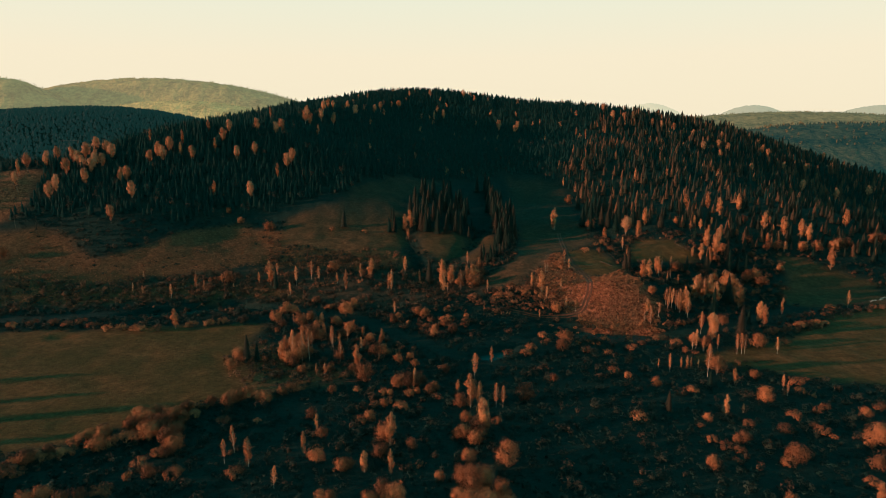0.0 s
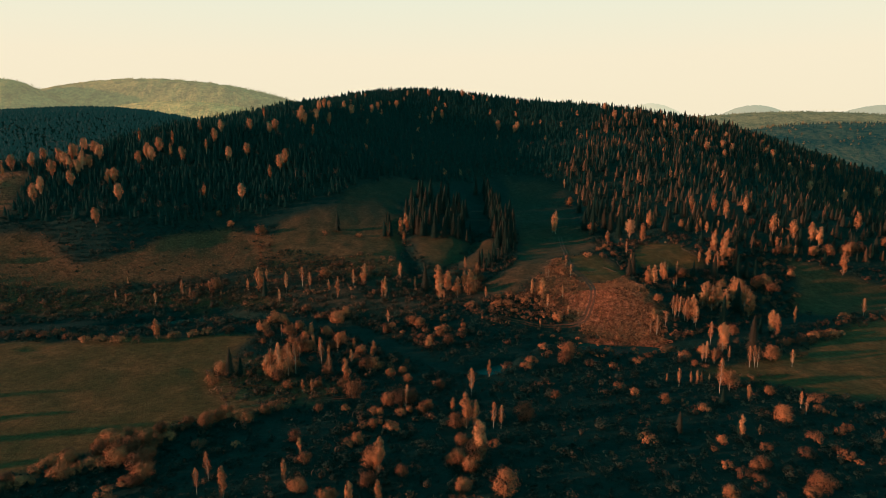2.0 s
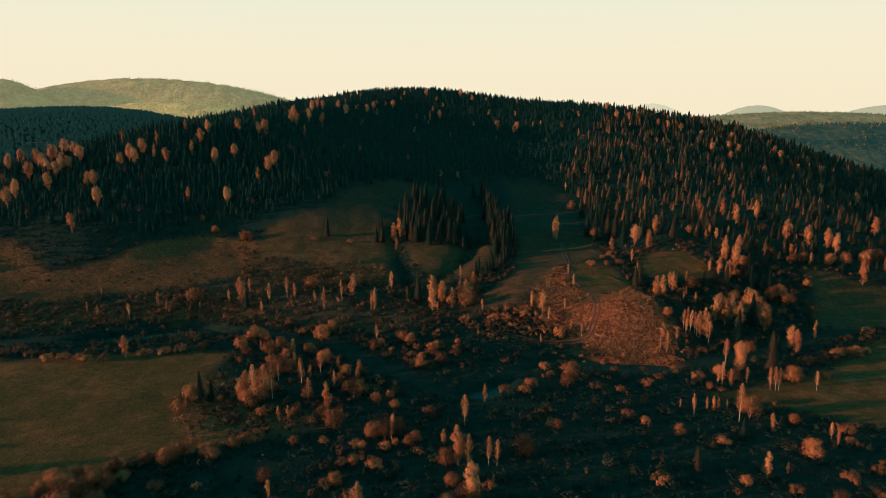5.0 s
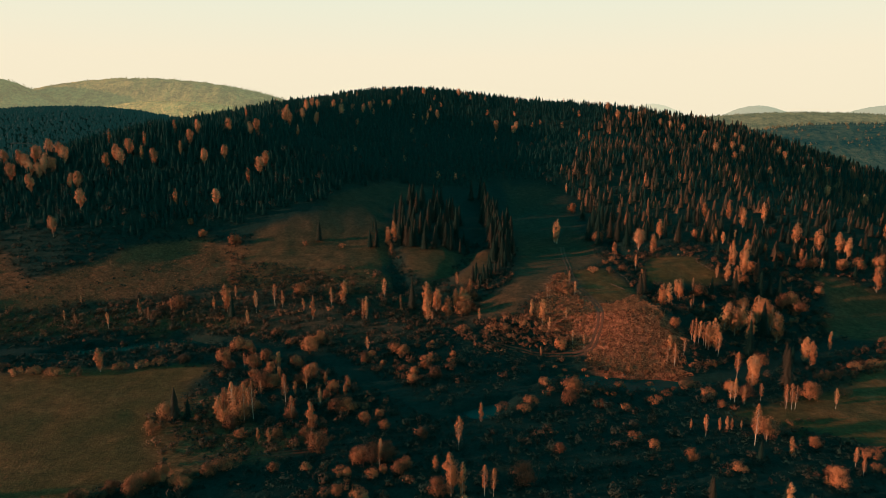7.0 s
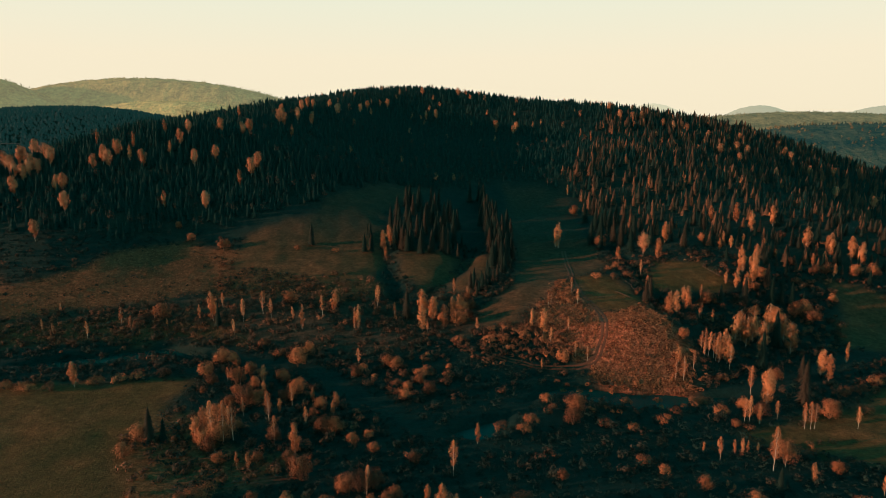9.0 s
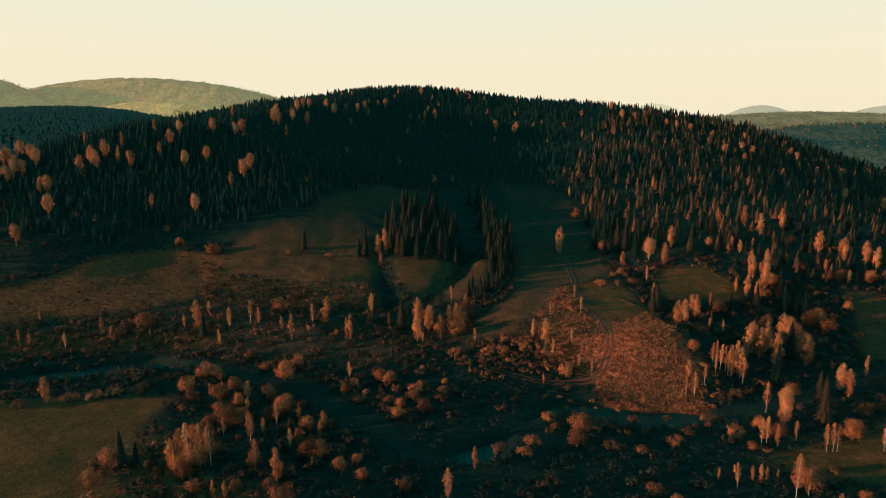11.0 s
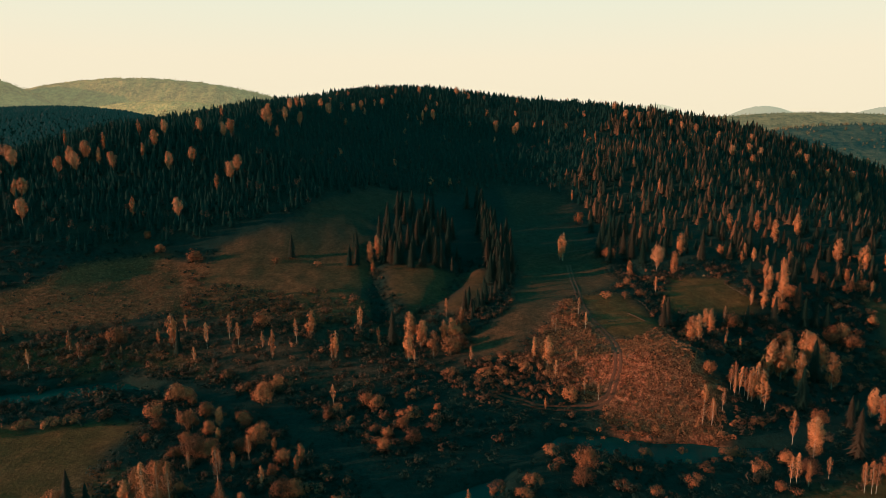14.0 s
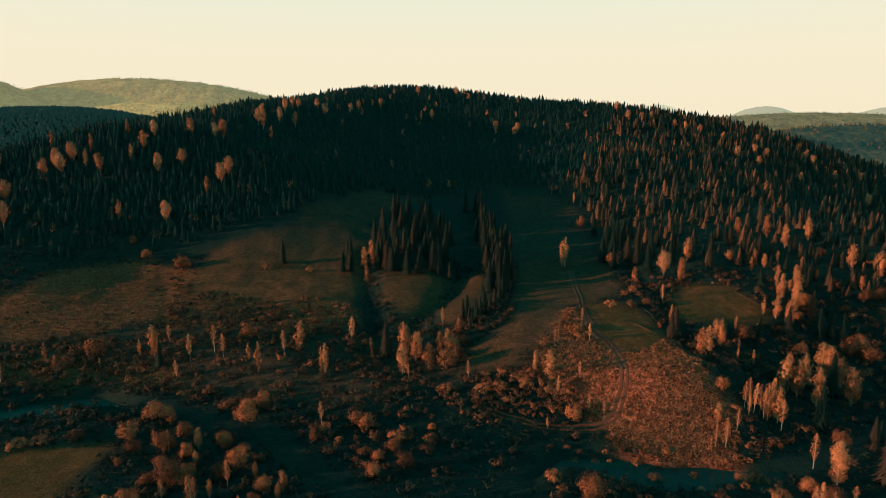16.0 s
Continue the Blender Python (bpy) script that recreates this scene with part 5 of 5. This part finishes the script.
for x0, y0, x1, y1, count in ((-112, 352, -28, 436, 34), (-60, 430, 20, 470, 8), (-60, 300, 20, 352, 12), (110, 300, 240, 345, 14), (130, 425, 215, 470, 14), (150, 350, 250, 400, 10), (-130, 455, 40, 508, 14), (-300, 488, -130, 535, 22), (45, 440, 100, 505, 30), (168, 486, 226, 562, 40), (84, 500, 112, 590, 10)):
    for k in range(count):
        x, y = br.uniform(x0, x1), br.uniform(y0, y1)
        kind = br.choice(("round_tree", "willow_bush", "willow_bush", "birch", "bare_birch", "round_tree") if y < 438 else ("willow_bush", "willow_bush", "willow_bush", "bare_birch"))
        if near_line(RIVER, np.array([x]), np.array([y]))[0] > 12 and not in_field(np.array([x]), np.array([y]))[0]:
            size = br.uniform(*INFILL[kind])
            bush(x, y, size) if kind == "willow_bush" else plant(kind, x, y, size)

# mixed edge of the wood above the small field
for k in range(54):
    x, y = br.uniform(236, 345), br.uniform(566, 650)
    kind = br.choice(("birch", "round_tree", "spruce", "spruce", "birch", "willow_bush"))
    if not in_field(np.array([x]), np.array([y]))[0]:
        if kind == "willow_bush":
            bush(x, y, br.uniform(3, 5))
        else:
            plant(kind, x, y, br.uniform(9, 16) if kind == "spruce" else br.uniform(7, 12))

# bushes at the feet of the slender trees below the slope
for x, y in [p for p in PLANTED if 440 < p[1] < 560 and p[0] < 75]:
    for k in range(2):
        px, py = x + br.uniform(-5, 5), y + br.uniform(-5, 3)
        if near_line(RIVER, np.array([px]), np.array([py]))[0] > 12 and br.random() < 0.35:
            bush(px, py, br.uniform(2.2, 4.0))

# bushes strewn over the lower edge of the meadow
for k in range(34):
    x = br.uniform(-130, -36)
    y = 548 + br.uniform(0, 32) * (0.4 + 0.6 * (x + 130) / 94)
    bush(x, y, br.uniform(1.2, 2.8))

# thicket of russet bushes below the grass bank, and low brush beside the track above it
THICKET = ((36, 467), (37, 456), (62, 452), (84, 447), (88, 460), (76, 473), (60, 486), (46, 484))
for k in range(120):
    x, y = br.uniform(36, 90), br.uniform(446, 488)
    if inside(THICKET, np.array([x]), np.array([y]))[0] and near_line(CART_TRACK, np.array([x]), np.array([y]))[0] > 4:
        bush(x, y, br.uniform(2.6, 5.2))
for k in range(110):
    x, y = br.uniform(60, 110), br.uniform(474, 560)
    if inside(TALL_GRASS["grass_bank"], np.array([x]), np.array([y]))[0] and near_line(CART_TRACK, np.array([x]), np.array([y]))[0] > 4:
        bush(x, y, br.choice((0.9, 1.2, 1.6, 2.4)) * br.uniform(0.8, 1.1))
for k in range(16):
    x = br.uniform(120, 172)
    bush(x, 418 + 0.55 * (x - 120) * br.uniform(0.6, 1.2), br.uniform(0.9, 2.0))

DENSE = []
for k in range(4):
    clumps_ = [(0.6 * TR.uniform(-1, 1), 0.6 * TR.uniform(-1, 1), TR.uniform(0.22, 0.72), TR.uniform(0.16, 0.28)) for _ in range(14)]
    DENSE.append(leaf_cloud(TR, clumps_, 300, 0.125, 0.1))
jx, jy, jh = (np.array(c) for c in zip(*JOINED))
mass("willow_bushes", DENSE, jx, jy, jh, 1.0, WILLOW_MASS, "russet willow bushes grown together below the slope", "bushes", 56)

# unseen woods added west of the valley, beyond the view, to throw long shadows across the pasture and the thicket
oxs, oys = scatter(36, (-420, 40, -190, 232), 6.5, lambda x, y, r: (y < 232 + 0.35 * (x + 190)) & (r < 0.8))
mass("willow_thicket", WILLOWS, oxs, oys, TR.uniform(6, 12, len(oxs)), 0.6, SHADED_SCRUB_LEAF, "unseen leafless thicket beyond the pasture hedge, added for its shade", "thicket", 46)
# gully spruces added to cast shadow on the corridor
stand("spruce", (42, 551, 12), (36, 546, 10.5), (48, 566, 13))
stand("broad_birch", (180.1, 615.4, 21))
# trees left of the corridor, sized to streak it with shadow
stand("birch", (6, 508, 19), (14, 491, 17), (20, 512, 15), (0, 489, 18))
stand("round_tree", (26, 515, 12.5), (30, 504, 9), (33, 519, 8), (12, 507, 6))
# birches beyond the view, set where their shadows reach the pasture
stand("broad_birch", (-306, 260, 24), (-324, 279, 20), (-280, 240, 19), (-346, 305, 20))


# ---- small things ----
GREY_WOOD = plain("weathered_grey_wood", (0.065, 0.046, 0.033), (0.12, 0.085, 0.060), 2.0)
GALVANISED = plain("galvanised_steel", (0.05, 0.06, 0.055), (0.08, 0.09, 0.085), 0.8, 0.6)
PALE_STONE = plain("pale_river_stone", (0.30, 0.27, 0.23), (0.48, 0.43, 0.37), 1.1)
HAY = plain("weathered_hay", (0.16, 0.10, 0.06), (0.26, 0.16, 0.09), 1.5)

def box(size, at):
    """A box with softened edges: vertices and triangles of eight bevelled corners."""
    bm = bmesh.new()
    bmesh.ops.create_cube(bm, size=1.0)
    bmesh.ops.scale(bm, vec=size, verts=bm.verts)
    bmesh.ops.bevel(bm, geom=bm.edges[:], offset=min(size) * 0.15, segments=1, affect="EDGES")
    bmesh.ops.translate(bm, vec=at, verts=bm.verts)
    me = bpy.data.meshes.new("piece")
    bm.to_mesh(me)
    bm.free()
    return me


def power_pylon(x, y, wide, high):
    """A portal pylon: three posts, a lattice-thin beam with two peaks, and hanging insulators."""
    thing = new("power_pylon", None)
    thing.matrix_world = pose(x, y, height(x, y) - 0.3, 0, 0, 8)
    for u in (-0.5, 0.0, 0.5):
        v, f = stems([[(u * wide, 0, 0, 0.32), (u * wide, 0, high, 0.22)]], 6)
        part("post", from_arrays("post", v, f, True), GALVANISED, thing)
    part("crossbeam", box((wide + 2.4, 0.6, 0.7), (0, 0, high)), GALVANISED, thing)
    for u in (-0.27, 0.27):
        v, f = stems([[(u * wide - 1.2, 0, high, 0.12), (u * wide, 0, high + 2.6, 0.08)], [(u * wide + 1.2, 0, high, 0.12), (u * wide, 0, high + 2.6, 0.08)]], 5)
        part("peak", from_arrays("peak", v, f, True), GALVANISED, thing)
    for u in (-0.4, 0.0, 0.4):
        v, f = stems([[(u * wide + 0.8, 0, high - 0.3, 0.10), (u * wide + 0.8, 0, high - 2.4, 0.10)]], 5)
        part("insulator", from_arrays("insulator", v, f, True), DARK_BARK, thing)
    return tagged(thing, "grey steel portal pylon standing in the birch wood", "pylon")


power_pylon(-490, 840, 24, 32)


def rail(a, b, radius):
    """A tapered pole from one place to another."""
    bm = bmesh.new()
    a, b = Vector(a), Vector(b)
    turn = (b - a).to_track_quat("Z", "Y").to_matrix().to_4x4()
    bmesh.ops.create_cone(bm, cap_ends=True, segments=7, radius1=radius, radius2=radius * 0.75, depth=(b - a).length, matrix=Matrix.Translation((a + b) / 2) @ turn)
    me = bpy.data.meshes.new("pole")
    bm.to_mesh(me)
    bm.free()
    return me


def pole_fence(line, gap=3.2):
    """Weathered posts with two pole rails along a line of points."""
    fence = new("fence", None)
    fr = random.Random(5)
    feet = []
    for (x0, y0), (x1, y1) in zip(line, line[1:]):
        n = max(1, round(math.hypot(x1 - x0, y1 - y0) / gap))
        feet += [(x0 + (x1 - x0) * k / n, y0 + (y1 - y0) * k / n) for k in range(n)]
    feet.append(line[-1])
    tops = []
    for x, y in feet:
        z, lean = height(x, y), fr.uniform(-0.12, 0.12)
        part("post", rail((x, y, z - 0.3), (x + lean, y, z + fr.uniform(1.3, 1.6)), 0.11), GREY_WOOD, fence)
        tops.append((x + 0.6 * lean, y, z))
    for (x0, y0, z0), (x1, y1, z1) in zip(tops, tops[1:]):
        for up_ in (0.6, 1.15):
            part("rail", rail((x0, y0 - 0.1, z0 + up_), (x1, y1 - 0.1, z1 + up_ + fr.uniform(-0.08, 0.08)), 0.07), GREY_WOOD, fence)
    return tagged(fence, "weathered grey pole fence along the edge of a meadow", "fence")


pole_fence(((91.6, 669.9), (109.2, 672.7), (131.3, 677.9), (146.9, 680.7)))
pole_fence(((214.7, 577.6), (219.3, 562.4), (226.4, 552.0)))


def fallen_log(a, b, radius):
    """A barkless fallen trunk with broken limb stubs, lying on the ground."""
    (x0, y0), (x1, y1) = a, b
    p, q = Vector((x0, y0, height(x0, y0) + radius)), Vector((x1, y1, height(x1, y1) + 0.7 * radius))
    log = new("fallen_log", None)
    part("trunk", rail(p, q, radius), GREY_WOOD, log)
    side = (q - p).cross(Vector((0, 0, 1))).normalized()
    for k, s_ in enumerate((0.35, 0.55, 0.72, 0.86)):
        root = p.lerp(q, s_)
        part("limb", rail(root, root + (side if k % 2 else -side) * 1.3 + (q - p).normalized() * 1.1 + Vector((0, 0, 0.7)), radius * 0.35), GREY_WOOD, log)
    return tagged(log, "bleached fallen tree trunk with broken limbs on grass", "log", group="logs by the ditch")


for a_log, b_log in (((134.5, 529.7), (142.0, 519.4)), ((147.5, 550.5), (149.5, 540.7)), ((148.6, 539.1), (151.2, 528.4)), ((118.5, 516.2), (124.3, 518.7))):
    fallen_log(a_log, b_log, 0.22)


def lump(seed, rough, flat):
    """A rounded uneven lump about one metre across."""
    rng = np.random.RandomState(seed)
    bm = bmesh.new()
    bmesh.ops.create_icosphere(bm, subdivisions=2, radius=0.5)
    for v in bm.verts:
        v.co *= 1 + rng.uniform(-rough, rough)
        v.co.z = max(v.co.z, -0.28) * flat
    me = bpy.data.meshes.new("lump")
    bm.to_mesh(me)
    bm.free()
    return me


def haystack(x, y, size):
    me = lump(3, 0.06, 1.0)
    me.materials.append(HAY)
    for p in me.polygons:
        p.use_smooth = True
    ob = new("haystack", me)
    ob.matrix_world = Matrix.LocRotScale((x, y, height(x, y) + size * 0.2), None, (size, size, size * 0.9))
    return tagged(ob, "small weathered haystack alone on the mown field", "haystack")


haystack(207.2, 593.9, 2.4)

sr = random.Random(23)
STONES = [lump(30 + k, 0.16, 0.7) for k in range(4)]
for me in STONES:
    me.materials.append(PALE_STONE)
for k in range(26):
    s = sr.uniform(0, 1)
    x, y, size = 340 + 26 * s + sr.uniform(-2, 2), 489 + 12 * s + sr.uniform(-3, 3), sr.uniform(0.6, 1.7)
    ob = new("boulder", STONES[k % 4])
    ob.matrix_world = Matrix.LocRotScale((x, y, height(x, y) + size * 0.12), Euler((0, 0, sr.uniform(0, 6.28))), (size, size * sr.uniform(0.7, 1.2), size * sr.uniform(0.6, 0.9)))
    tagged(ob, "pale river boulder on a gravel bank", "boulder", group="stones of the gravel bank")
